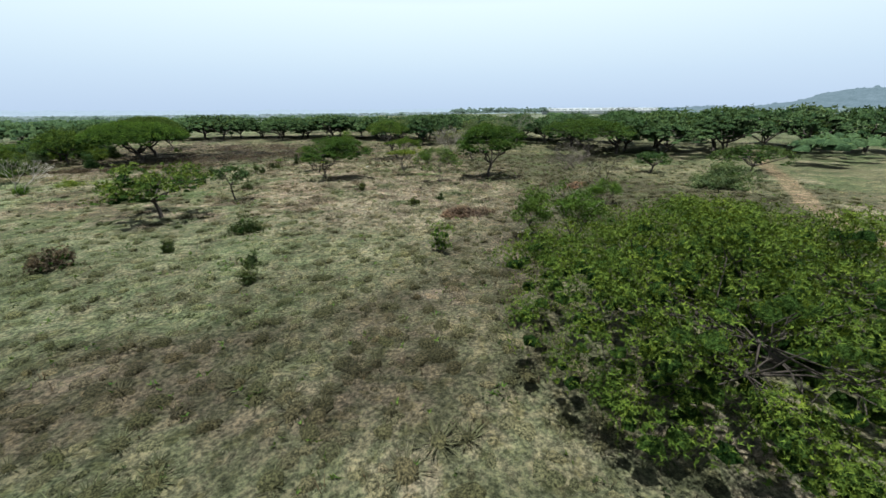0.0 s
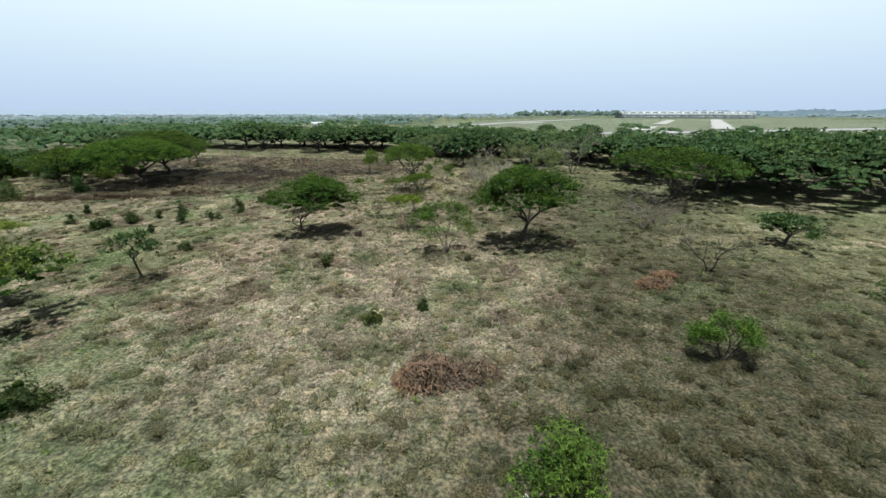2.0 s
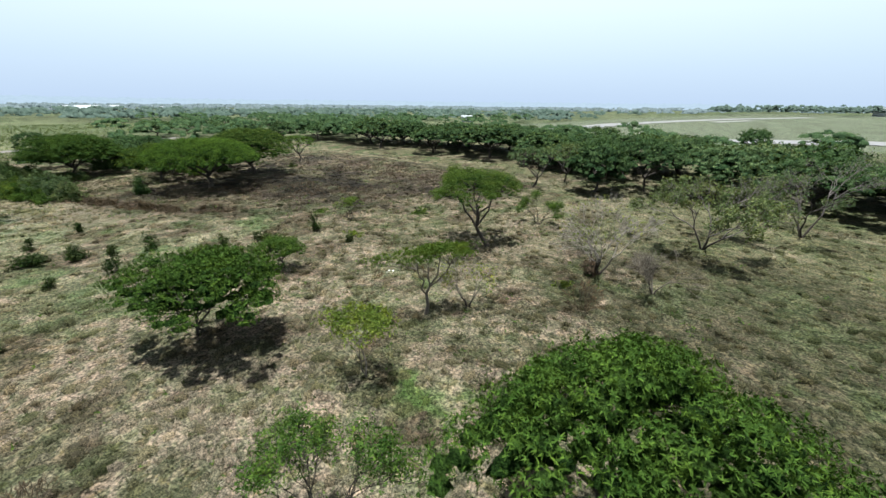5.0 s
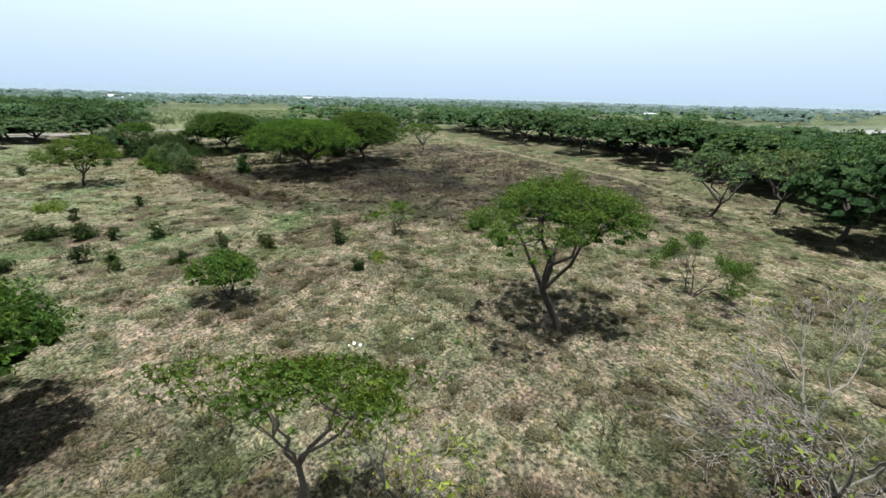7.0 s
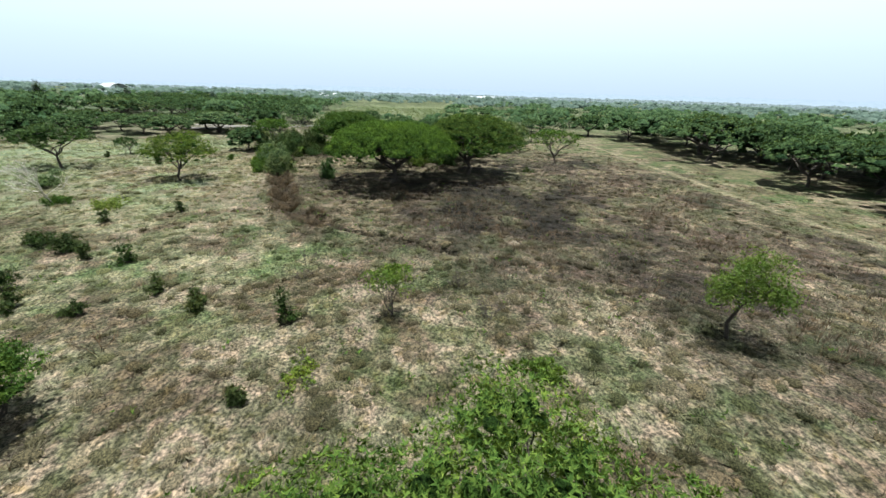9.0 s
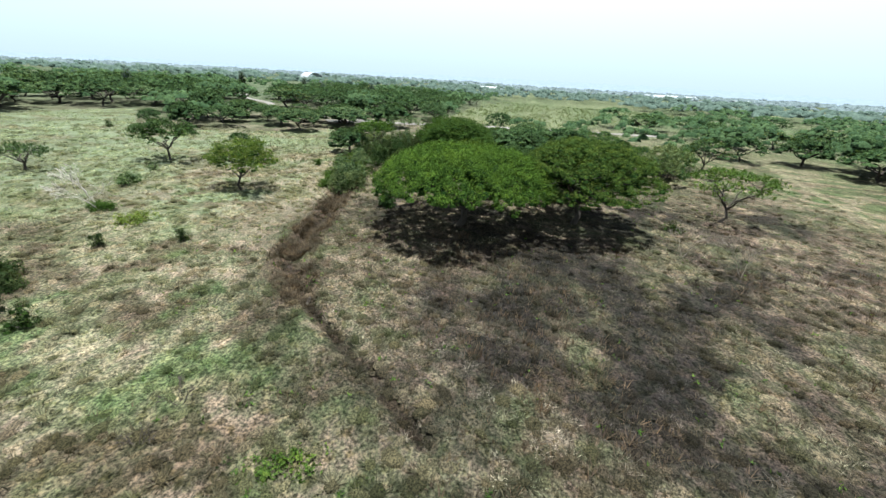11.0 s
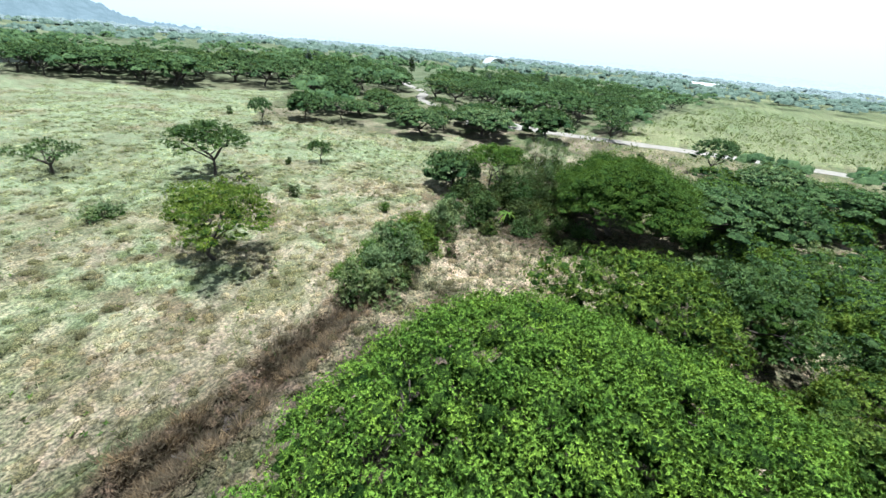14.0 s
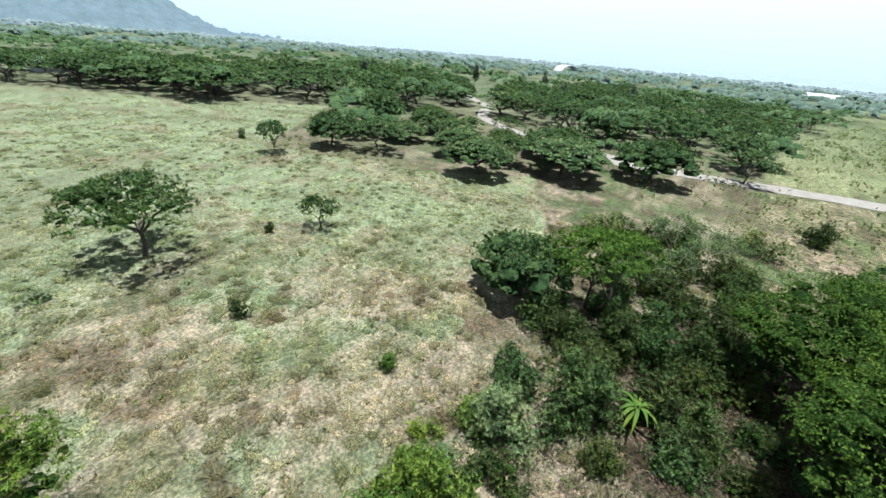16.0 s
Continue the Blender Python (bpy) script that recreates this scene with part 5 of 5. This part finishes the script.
M_STONE = plain_material("pale_field_stone", (0.22, 0.205, 0.185), (0.40, 0.38, 0.35), 4.0, 0.9)
for n in range(9):
    rs = R(180 + n)
    x, y = (8.0 + rs.normal(0, 1.1), 44.6 + rs.normal(0, 0.8)) if n < 6 else (-16.6 + rs.normal(0, 0.8), 118.6 + rs.normal(0, 0.6))
    ob = tagged(part("stone", stone(rs, rs.uniform(0.25, 0.5) if n < 6 else 0.25), M_STONE), "pale stone lying in the pasture turf", "stone", "pale stones")
    ob.matrix_basis = pose(x, y, float(height(x, y)) + 0.06, 0, 0, rs.uniform(0, 360))

def scrap(rng, w):
    """A crumpled piece of sheeting with a ragged edge."""
    k = np.linspace(-0.5, 0.5, 5)
    gx, gy = np.meshgrid(k, k)
    p = np.stack([gx * w, gy * w * 0.7, 0.16 * w * rng.rand(5, 5)], -1) + rng.normal(0, 0.05 * w, (5, 5, 3)) * (1, 1, 0.4)
    top = p.reshape(-1, 3)
    f = [(5 * j + i, 5 * j + i + 1, 5 * j + i + 6, 5 * j + i + 5) for j in range(4) for i in range(4)]
    return mesh_of("scrap", top, np.array(f))


M_SCRAP = plain_material("bleached_sheeting", (0.50, 0.50, 0.49), (0.68, 0.68, 0.67), 5.0, 0.6)
for n in range(3):  # scattered rubbish in the grass
    rs = R(320 + n)
    x, y = -17.0 + rs.normal(0, 0.4), 114.5 + rs.normal(0, 0.4)
    ob = tagged(part("scrap", scrap(rs, rs.uniform(0.14, 0.3)), M_SCRAP), "crumpled scrap of pale sheeting in dry grass", "litter", "pale litter")
    ob.matrix_basis = pose(x, y, float(height(x, y)) + 0.05, rs.uniform(-14, 14), rs.uniform(-14, 14), rs.uniform(0, 360))

rs2 = R(150)
for n in range(22):  # dry scrub along the ditch
    k = rs2.rand() * 7
    i, u = int(k), k - int(k)
    (ax, ay), (bx, by) = DITCH[i], DITCH[i + 1]
    x, y = ax + (bx - ax) * u + rs2.normal(0, 1.0), ay + (by - ay) * u + rs2.normal(0, 1.0)
    ob = copy_thing(twigs[n % 4], pose(x, y, float(height(x, y)) - 0.05, 0, 0, rs2.uniform(0, 360)))
    ob.scale = (0.8, 0.8, 0.55)
    tagged(ob, group="dry bushes")

# ---- woods further off ----
KINDS = [(11.0, 20.0, M_UMBRELLA), (12.0, 23.0, M_WOOD_LEAF), (9.0, 15.0, M_UMBRELLA), (13.0, 25.0, M_UMBRELLA), (10.0, 15.0, M_GREY), (8.0, 14.0, M_WOOD_LEAF), (12.5, 21.0, M_UMBRELLA)]
protos, plain = [], []
for i, (h, w, mat) in enumerate(KINDS):
    for store, count, per, leaf, inner in ((protos, 130, 30, 0.26, 16), (plain, 70, 24, 0.34, 8)):
        ob = spreading_tree("umbrella_tree", R(200 + i), h, w, mat, "broad flat-crowned tree in open woodland", bottom=(0.40, 0.32, 0.26)[i % 3], pad=1.7, count=count, per=per, leaf=leaf, trunk_r=0.4, limbs=3, flat=0.42, fullness=0.86, inner=inner, sides=4, lobes=0.10, below=0.12, core_size=0.62, core_mat=M_CANOPY, long=1.5)
        store.append(tagged(ob, group="open woodland"))


def clear(x, y):
    """Whether a wood tree may stand there."""
    x, y = np.asarray(x, float), np.asarray(y, float)
    ok = ~(within(x, y, CROP) | within(x, y, AIRFIELD) | within(x, y, PASTURE_W) | within(x, y, OPEN_W))
    ok &= ~within(x, y, [(-112, 118), (-66, 118), (-20, 150), (-4, 196), (-50, 232), (-142, 246), (-190, 252), (-150, 200), (-118, 170)])
    ok &= line_far(x, y, WAY) > 60
    ok &= ~((x > -70) & (x < 66) & (y < 150))
    for line, far in ((ROAD_W, 9), (ROAD_W2, 9), (TRACK_E, 9), (TRACK_N, 7)):
        ok &= line_far(x, y, line) > far
    return ok


rw = R(77)
# trees that can be told apart: x, y, height, width
WOODS = [
    (-45.6, 233, 14, 30), (-94.7, 258, 13, 22), (-126, 258, 15, 30), (8, 212, 13.5, 28), (24, 214, 13, 26), (64, 186, 10, 18), (-153, 142, 10, 24), (-74.8, 236, 12.5, 24),
    (-112, 246, 15, 30), (2.4, 181, 13.5, 16), (14, 187, 14, 20), (30, 186, 13, 22), (-145, 100, 8, 12), (-107, 262, 14, 26), (-82, 252, 11, 24), (-66, 244, 12, 22), (-170, 262, 10.5, 22),
    (-175, 26, 7, 15), (-196, 78, 9, 22), (-212, 94, 11, 18), (-155, -63, 12, 26), (-165, -53, 12, 24), (-194, -38, 13, 28), (-225, -28, 14, 30), (-170, 40, 8.0, 15),
    (-178, 67, 8.5, 16), (-209, 70, 9, 20), (-181, 167, 9, 22), (-167, 209, 10, 16), (-192, 233, 9.5, 17), (-277, 225, 11, 24), (-251, 85, 14, 30), (-252, 106, 11, 17),
    (-145, -103, 11, 28), (-124, -98, 10, 24), (-160, -48, 12, 28), (-210, -50, 13, 30), (-160, 152, 10.5, 15), (-210, 143, 11, 13), (-192, 155, 9, 18), (-162, 32, 9, 12), (-148, 31, 7.5, 7),
    (67, 129, 13.5, 26), (80, 122, 11, 26), (105, 131, 15, 24), (113, 120, 15, 27), (129, 119, 14, 23), (66, 163, 11, 20), (2, 200, 12, 18), (74, 136, 11.5, 24), (92, 146, 13, 24), (90, 168, 12, 24), (120, 160, 13, 26), (-186, 54, 7.5, 15), (-200, 30, 8, 16),
    (60, 150, 14, 26), (78, 148, 15, 26), (98, 118, 15, 26), (86, 134, 14, 24), (118, 140, 16, 28), (142, 134, 16, 28), (150, 118, 15, 26), (102, 152, 15, 28), (58, 174, 12, 22), (48, 186, 12, 22), (-20, 222, 12, 22), (-4, 228, 12, 24), (40, 205, 12, 24), (56, 214, 12, 24), (-235, 110, 9, 12),
]
spots = [(a, b) for a, b, h, w in WOODS]
sizes = [(h, w) for a, b, h, w in WOODS]
tries = 0
# belts where the crowns close over one another
BELTS = [
    [(-100, -98), (-150, -74), (-188, -54), (-208, -28), (-196, -8), (-262, -10), (-300, -70), (-290, -140), (-110, -150)],
    [(-184, 22), (-180, 58), (-206, 78), (-222, 62), (-222, 36), (-206, 14)],
    [(-135, 258), (-62, 236), (0, 206), (50, 182), (72, 160), (84, 196), (20, 232), (-60, 268), (-135, 288)],
    [(-244, 20), (-240, 82), (-247, 104), (-330, 106), (-440, 118), (-440, -20), (-300, -22), (-282, 10)],
]
while len(spots) < 245 and tries < 90000:
    tries += 1
    a, b = rw.uniform(-440, 90), rw.uniform(-150, 290)
    if not any(bool(within(np.array(a), np.array(b), p)) for p in BELTS) or min(float(line_far(np.array(a), np.array(b), q)) for q in (ROAD_W, ROAD_W2)) < 7:
        continue
    if any((a - p) ** 2 + (b - q) ** 2 < 150 for p, q in spots):
        continue
    spots.append((a, b))
    sizes.append((rw.uniform(9.0, 13.0), rw.uniform(22, 31)) if b > 150 else (rw.uniform(8.5, 12.5), rw.uniform(16, 25)) if a < -226 or b < 0 else (rw.uniform(5, 7.5), rw.uniform(9, 14)))
tries = 0
while len(spots) < 292 and tries < 60000:
    tries += 1
    a, b = rw.uniform(-330, 190), rw.uniform(-110, 330)
    if rw.rand() > 0.12 + 0.88 * float(soft(fbm(a, b, 55, 91), 0.40, 0.52)) or not bool(clear(a, b)):
        continue
    if any((a - p) ** 2 + (b - q) ** 2 < 88 for p, q in spots):
        continue
    spots.append((a, b))
    sizes.append((rw.uniform(7.5, 12.5), rw.uniform(13, 23)))
used = set()
for n, ((a, b), (h, w)) in enumerate(zip(spots, sizes)):
    i = n % len(KINDS)
    ob = (protos if float(line_far(np.array(a), np.array(b), WAY)) < 95 else plain)[i]
    m = pose(a, b, float(height(a, b)) - 0.05, 0, 0, rw.uniform(0, 360))
    s = (w / KINDS[i][1], w / KINDS[i][1], h / KINDS[i][0])
    if ob.name in used:
        copy_thing(ob, m).scale = s
    else:
        ob.matrix_basis = m @ Matrix.Diagonal((*s, 1))
        used.add(ob.name)
for ob in protos + plain:
    if ob.name not in used:
        for o in ob.children_recursive:
            bpy.data.objects.remove(o)
        bpy.data.objects.remove(ob)


def wood_sheet(name, label, x, y, pad_r, per, leaf, mat, wide=(10, 22), tall=(6.5, 12.5), few=12, leaf_mat=None):
    """Crowns that nobody could count, in one mesh of leaves."""
    cs, rs = [], []
    for a, b, z in zip(x, y, height(x, y)):
        k = rw.randint(few, few + 7)
        w, h = rw.uniform(*wide), rw.uniform(*tall)
        cs.append(crown_pads(rw, w - pad_r, h * 0.4, h - 0.5 * pad_r, k, 0.88, 0.12, 0.15) + (a, b, z))
        rs.append(pad_r * rw.uniform(0.7, 1.25, k))
    cs, rs = np.concatenate(cs), np.concatenate(rs)
    ob = part(name, dome_mesh(name, rw, cs, rs * (0.7 if per > 30 else 0.85 if per > 20 else 1.0)), mat, smooth=True)
    if leaf:
        edge = part(name + "_leaves", leaf_mesh(name, rw, pads(rw, cs, rs * 1.05, per, 0.7), leaf, long=1.5), leaf_mat or M_UMBRELLA, ob)
    return tagged(ob, label, "woodland", kind="stuff")


TALL = [(-330, -60, 17), (-300, -95, 15), (-352, -20, 15), (-290, -120, 14), (-372, 30, 14), (-318, 12, 13), (-262, -92, 15), (-240, -104, 13)]
tall = None
for n, (x, y, h) in enumerate(TALL):
    m = pose(x, y, float(height(x, y)) - 0.05, 0, 0, 57 * n)
    if tall is None:
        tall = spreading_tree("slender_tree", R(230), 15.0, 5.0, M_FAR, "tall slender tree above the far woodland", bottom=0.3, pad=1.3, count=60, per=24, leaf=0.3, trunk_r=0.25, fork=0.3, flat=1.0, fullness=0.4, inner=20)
        tagged(tall, group="slender trees").matrix_basis = m
        ob = tall
    else:
        ob = copy_thing(tall, m)
    ob.scale = (1, 1, h / 15)
fx, fy = rw.uniform(-1900, 1500, 14000), rw.uniform(-1300, 2100, 14000)
dist = np.hypot(fx + 50, fy - 110)
thick = soft(fbm(fx, fy, 90, 93), np.where(fx < -150, 0.36, 0.42), np.where(fx < -150, 0.50, 0.56))
keep = clear(fx, fy) & (dist > 150) & (rw.rand(len(fx)) < np.where(fx < -150, 0.5, 0.1) + np.where(fx < -150, 0.5, 0.9) * thick) & (rw.rand(len(fx)) < np.clip(520 / dist, 0.2, 1))
keep &= ~((fx > 150) & (fy < 60)) & ~((dist > 500) & (np.degrees(np.arctan2(fx + 50, fy - 110)) > 75))
fx, fy, dist = fx[keep], fy[keep], dist[keep]
mid = dist < 480
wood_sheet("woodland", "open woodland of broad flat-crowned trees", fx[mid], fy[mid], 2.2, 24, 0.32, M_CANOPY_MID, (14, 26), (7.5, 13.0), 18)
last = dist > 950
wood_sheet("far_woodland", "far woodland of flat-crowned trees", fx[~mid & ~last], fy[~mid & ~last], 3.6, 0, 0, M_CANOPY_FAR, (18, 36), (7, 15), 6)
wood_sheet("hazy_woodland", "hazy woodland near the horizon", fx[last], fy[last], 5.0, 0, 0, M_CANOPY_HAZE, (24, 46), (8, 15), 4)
THICKET = [(-122, 126), (-165, 122), (-200, 140), (-215, 190), (-160, 204), (-126, 178)]
qx, qy = rw.uniform(-215, -120, 260), rw.uniform(120, 205, 260)
keep = within(qx, qy, THICKET) & (np.hypot(qx + 141.5, qy - 131.5) > 17) & ((qx < -150) | (qy > 148))
wood_sheet("thicket", "dense thicket of dark green bushes and low trees", qx[keep], qy[keep], 1.1, 96, 0.15, M_CANOPY, (6, 11), (3.0, 7.0), 18, M_FEATHER)
k = rw.rand(90)
lx, ly = -205 + 190 * k + rw.normal(0, 3, 90), 272 - 40 * k + rw.uniform(0, 34, 90)
wood_sheet("treeline", "dark line of crowded flat-crowned trees", lx, ly, 1.7, 12, 0.3, M_CANOPY, (12, 22), (7, 13), 22)

ax, ay = np.linspace(150, 560, 90) + rw.normal(0, 14, 90), np.linspace(1190, 1430, 90) + rw.normal(0, 14, 90)
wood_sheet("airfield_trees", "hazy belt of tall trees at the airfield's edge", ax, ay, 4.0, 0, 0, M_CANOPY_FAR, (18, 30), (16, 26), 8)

# low crop plants and weeds in the field beyond the road
cx, cy = rw.uniform(-560, -186, 9000), rw.uniform(60, 330, 9000)
keep = (within(cx, cy, CROP) | within(cx, cy, OPEN_W)) & (rw.rand(len(cx)) < 0.25 + 0.75 * soft(fbm(cx, cy, 8, 97), 0.4, 0.6)) & (np.hypot(cx + 110, cy - 118) < 400)
cx, cy = cx[keep], cy[keep]
cc = np.stack([cx, cy, height(cx, cy) + 0.5], 1)
crop = part("crop_plants", leaf_mesh("crop_plants", rw, pads(rw, cc, rw.uniform(0.5, 2.0, len(cx)), 36, 0.9), 0.26, long=1.5), M_GREY)
tagged(crop, "rows of low grey-green crop plants and weeds", "crop", kind="stuff")

# ---- roads, airfield, far buildings, hills ----
M_GRAVEL = plain_material("pale_gravel", (0.12, 0.11, 0.10), (0.22, 0.205, 0.19), 0.8, 0.95)
M_CONCRETE = plain_material("bleached_concrete", (0.20, 0.20, 0.195), (0.29, 0.285, 0.275), 0.15, 0.9)
M_TAXI = plain_material("old_asphalt_apron", (0.17, 0.17, 0.18), (0.25, 0.245, 0.25), 0.1, 0.95)
# far walls bluish, window glass pale: distance haze put into the base colours
M_WHITE = plain_material("hazed_white_wall", (0.42, 0.45, 0.48), (0.55, 0.58, 0.61), 0.1, 0.8)
M_ROOF = plain_material("pale_metal_roof", (0.34, 0.37, 0.40), (0.46, 0.49, 0.52), 0.2, 0.7)
M_GLASS = plain_material("hazed_window_glass", (0.28, 0.31, 0.34), (0.35, 0.38, 0.41), 0.3, 0.4)


def ribbon(name, line, half, mat, label, lift=0.14):
    """A road along a line of corners, lying on the land."""
    pts = []
    for (ax, ay), (bx, by) in zip(line, line[1:]):
        n = max(2, int(math.hypot(bx - ax, by - ay) / 5))
        pts += [(ax + (bx - ax) * i / n, ay + (by - ay) * i / n) for i in range(n)]
    pts = np.array(pts + [line[-1]], float)
    for _ in range(6):
        pts[1:-1] = 0.25 * pts[:-2] + 0.5 * pts[1:-1] + 0.25 * pts[2:]
    d = np.gradient(pts, axis=0)
    d /= np.linalg.norm(d, axis=1)[:, None]
    nrm = np.stack([-d[:, 1], d[:, 0]], 1)
    wob = half * (0.8 + 0.4 * vnoise(pts[:, 0], pts[:, 1], 7, 3))[:, None]
    v = []
    for s in (-1.0, 0.0, 1.0):
        q = pts + s * nrm * wob
        v.append(np.c_[q, height(q[:, 0], q[:, 1]) + lift - 0.06 * abs(s)])
    v, n = np.stack(v, 1).reshape(-1, 3), len(pts)
    fc = [(3 * i + j, 3 * i + j + 1, 3 * i + j + 4, 3 * i + j + 3) for i in range(n - 1) for j in range(2)]
    return tagged(part(name, mesh_of(name, v, fc), mat, smooth=True), label, "road", kind="structure")


ribbon("road_1", ROAD_W, 3.9, M_GRAVEL, "pale gravel road between pasture and crop field", 0.2)
ribbon("road_2", ROAD_W2, 2.4, M_GRAVEL, "wide pale gravel road through the woods", 0.2)
ribbon("runway_1", [(-80, 440), (-47, 481), (-12, 590), (60, 730), (145, 871), (300, 1100)], 14, M_TAXI, "grey taxiway across the airfield", 0.5)
ribbon("runway_2", [(60, 365), (150, 395), (300, 440), (520, 520)], 14, M_TAXI, "grey apron strip on the airfield", 0.5)
for n, (a, b, c, d, half) in enumerate([(176, 440, 241, 562, 10), (304, 670, 478, 988, 9), (285, 482, 640, 1094, 11), (90, 690, 150, 790, 8)]):
    ribbon("runway_%d" % (n + 3), [(a, b), ((a + c) / 2, (b + d) / 2), (c, d)], half, M_CONCRETE, "bleached concrete strip on the airfield", 0.7)


def box_mesh(name, x0, x1, y0, y1, z0, z1):
    v = [(x, y, z) for z in (z0, z1) for x, y in ((x0, y0), (x1, y0), (x1, y1), (x0, y1))]
    return mesh_of(name, v, [(3, 2, 1, 0), (4, 5, 6, 7), (0, 1, 5, 4), (1, 2, 6, 5), (2, 3, 7, 6), (3, 0, 4, 7)])


def building(name, x, y, turn, long, deep, tall, floors, bays, label, roof="flat"):
    """A far building: wall, roof, and rows of windows set a little proud of the wall."""
    ob = thing(name, x, y, label, "building", turn=turn)
    part("wall", box_mesh("wall", -long / 2, long / 2, -deep / 2, deep / 2, -0.5, tall), M_WHITE, ob)
    if roof == "flat":
        part("roof", box_mesh("roof", -long / 2 - 0.6, long / 2 + 0.6, -deep / 2 - 0.6, deep / 2 + 0.6, tall, tall + 0.7), M_ROOF, ob)
    else:
        n, rise = 12, (0.35 if roof == "arch" else 0.16) * deep
        xs = np.linspace(-deep / 2 - 0.8, deep / 2 + 0.8, n + 1)
        zs = tall + (rise * np.sqrt(np.clip(1 - (xs / (deep / 2 + 0.9)) ** 2, 0, 1)) if roof == "arch" else rise * (1 - np.abs(xs) / (deep / 2 + 0.8)))
        v = [(s * (long / 2 + 0.8), a, b) for s in (-1, 1) for a, b in zip(xs, zs)] + [(s * (long / 2 + 0.8), a, b - 0.5) for s in (-1, 1) for a, b in zip(xs, zs)]
        k = n + 1
        fc = [(i, i + 1, k + i + 1, k + i) for i in range(n)] + [(2 * k + i + 1, 2 * k + i, 3 * k + i, 3 * k + i + 1) for i in range(n)]
        fc += [(i, 2 * k + i, 2 * k + i + 1, i + 1) for i in range(n)] + [(k + i + 1, 3 * k + i + 1, 3 * k + i, k + i) for i in range(n)]
        part("roof", mesh_of("roof", v, fc), M_ROOF, ob)
    step, rise = long / bays, tall / floors
    pane = box_mesh("window", -step * 0.34, step * 0.34, -0.12, 0.12, 0, rise * 0.5)
    for f in range(floors):
        for i in range(bays):
            for s in (-1, 1):
                w = part("window", pane, M_GLASS, ob)
                w.location = (-long / 2 + (i + 0.5) * step, s * (deep / 2 + 0.06), f * rise + rise * 0.32)
    return ob


building("terminal_building", 640, 1350, -25, 300, 40, 20, 3, 14, "long white airport building with rows of windows")
building("terminal_building", 800, 1290, -25, 110, 40, 19, 3, 6, "shorter white airport building with dark windows")
building("white_house", -196, 560, 20, 15, 9, 7, 2, 4, "white two-storey house among trees", "gable")
building("arched_hall", -718, -195, 62, 22, 30, 5, 1, 3, "white hall with an arched roof in the woods", "arch")
building("white_house", -905, 108, 90, 46, 18, 8, 1, 6, "low white building among far trees", "gable")
building("white_shed", -1130, 540, 115, 170, 30, 7, 1, 10, "long low white-roofed shed on the horizon", "gable")
building("white_shed", -1080, 700, 115, 90, 26, 6, 1, 6, "low white-roofed shed on the horizon", "gable")
building("farm_house", -131, -146, 10, 22, 10, 4.5, 1, 4, "low pale farm building behind trees", "gable")


def hill_range(name, label, far, start, stop, top, seed, mat, depth=260.0):
    """Hazy hills so far off that they do not shift: ridge heights over a stretch of compass degrees."""
    n, rows = 2400, 6
    az = np.radians(np.linspace(start, stop, n))
    u = np.linspace(0, 1, n)
    ridge = top(u) * (0.7 + 0.6 * fbm(u * 900, u * 0 + seed, 120, seed, 6)) + 7 * soft(fbm(u * (stop - start) * 60, u * 0, 26, seed, 5), 0.35, 0.8)
    v = []
    for j in range(rows):
        k = j / (rows - 1)
        r = far + depth * k
        z = ridge * math.sin(k * math.pi / 2) + (6.0 * (fbm(u * 1400, u * 0 + 37 * j, 22, seed + j, 3) - 0.5) if 0 < k else 0)
        v.append(np.stack([-50 + r * np.sin(az), 110 + r * np.cos(az), z - 2], 1))
    v = np.stack(v, 1).reshape(-1, 3)
    fc = [(rows * i + j, rows * (i + 1) + j, rows * (i + 1) + j + 1, rows * i + j + 1) for i in range(n - 1) for j in range(rows - 1)]
    return tagged(part(name, mesh_of(name, v, fc), mat, smooth=True), label, "hills", kind="structure")


# air haze is put into the colour, which glows by itself instead of being lit
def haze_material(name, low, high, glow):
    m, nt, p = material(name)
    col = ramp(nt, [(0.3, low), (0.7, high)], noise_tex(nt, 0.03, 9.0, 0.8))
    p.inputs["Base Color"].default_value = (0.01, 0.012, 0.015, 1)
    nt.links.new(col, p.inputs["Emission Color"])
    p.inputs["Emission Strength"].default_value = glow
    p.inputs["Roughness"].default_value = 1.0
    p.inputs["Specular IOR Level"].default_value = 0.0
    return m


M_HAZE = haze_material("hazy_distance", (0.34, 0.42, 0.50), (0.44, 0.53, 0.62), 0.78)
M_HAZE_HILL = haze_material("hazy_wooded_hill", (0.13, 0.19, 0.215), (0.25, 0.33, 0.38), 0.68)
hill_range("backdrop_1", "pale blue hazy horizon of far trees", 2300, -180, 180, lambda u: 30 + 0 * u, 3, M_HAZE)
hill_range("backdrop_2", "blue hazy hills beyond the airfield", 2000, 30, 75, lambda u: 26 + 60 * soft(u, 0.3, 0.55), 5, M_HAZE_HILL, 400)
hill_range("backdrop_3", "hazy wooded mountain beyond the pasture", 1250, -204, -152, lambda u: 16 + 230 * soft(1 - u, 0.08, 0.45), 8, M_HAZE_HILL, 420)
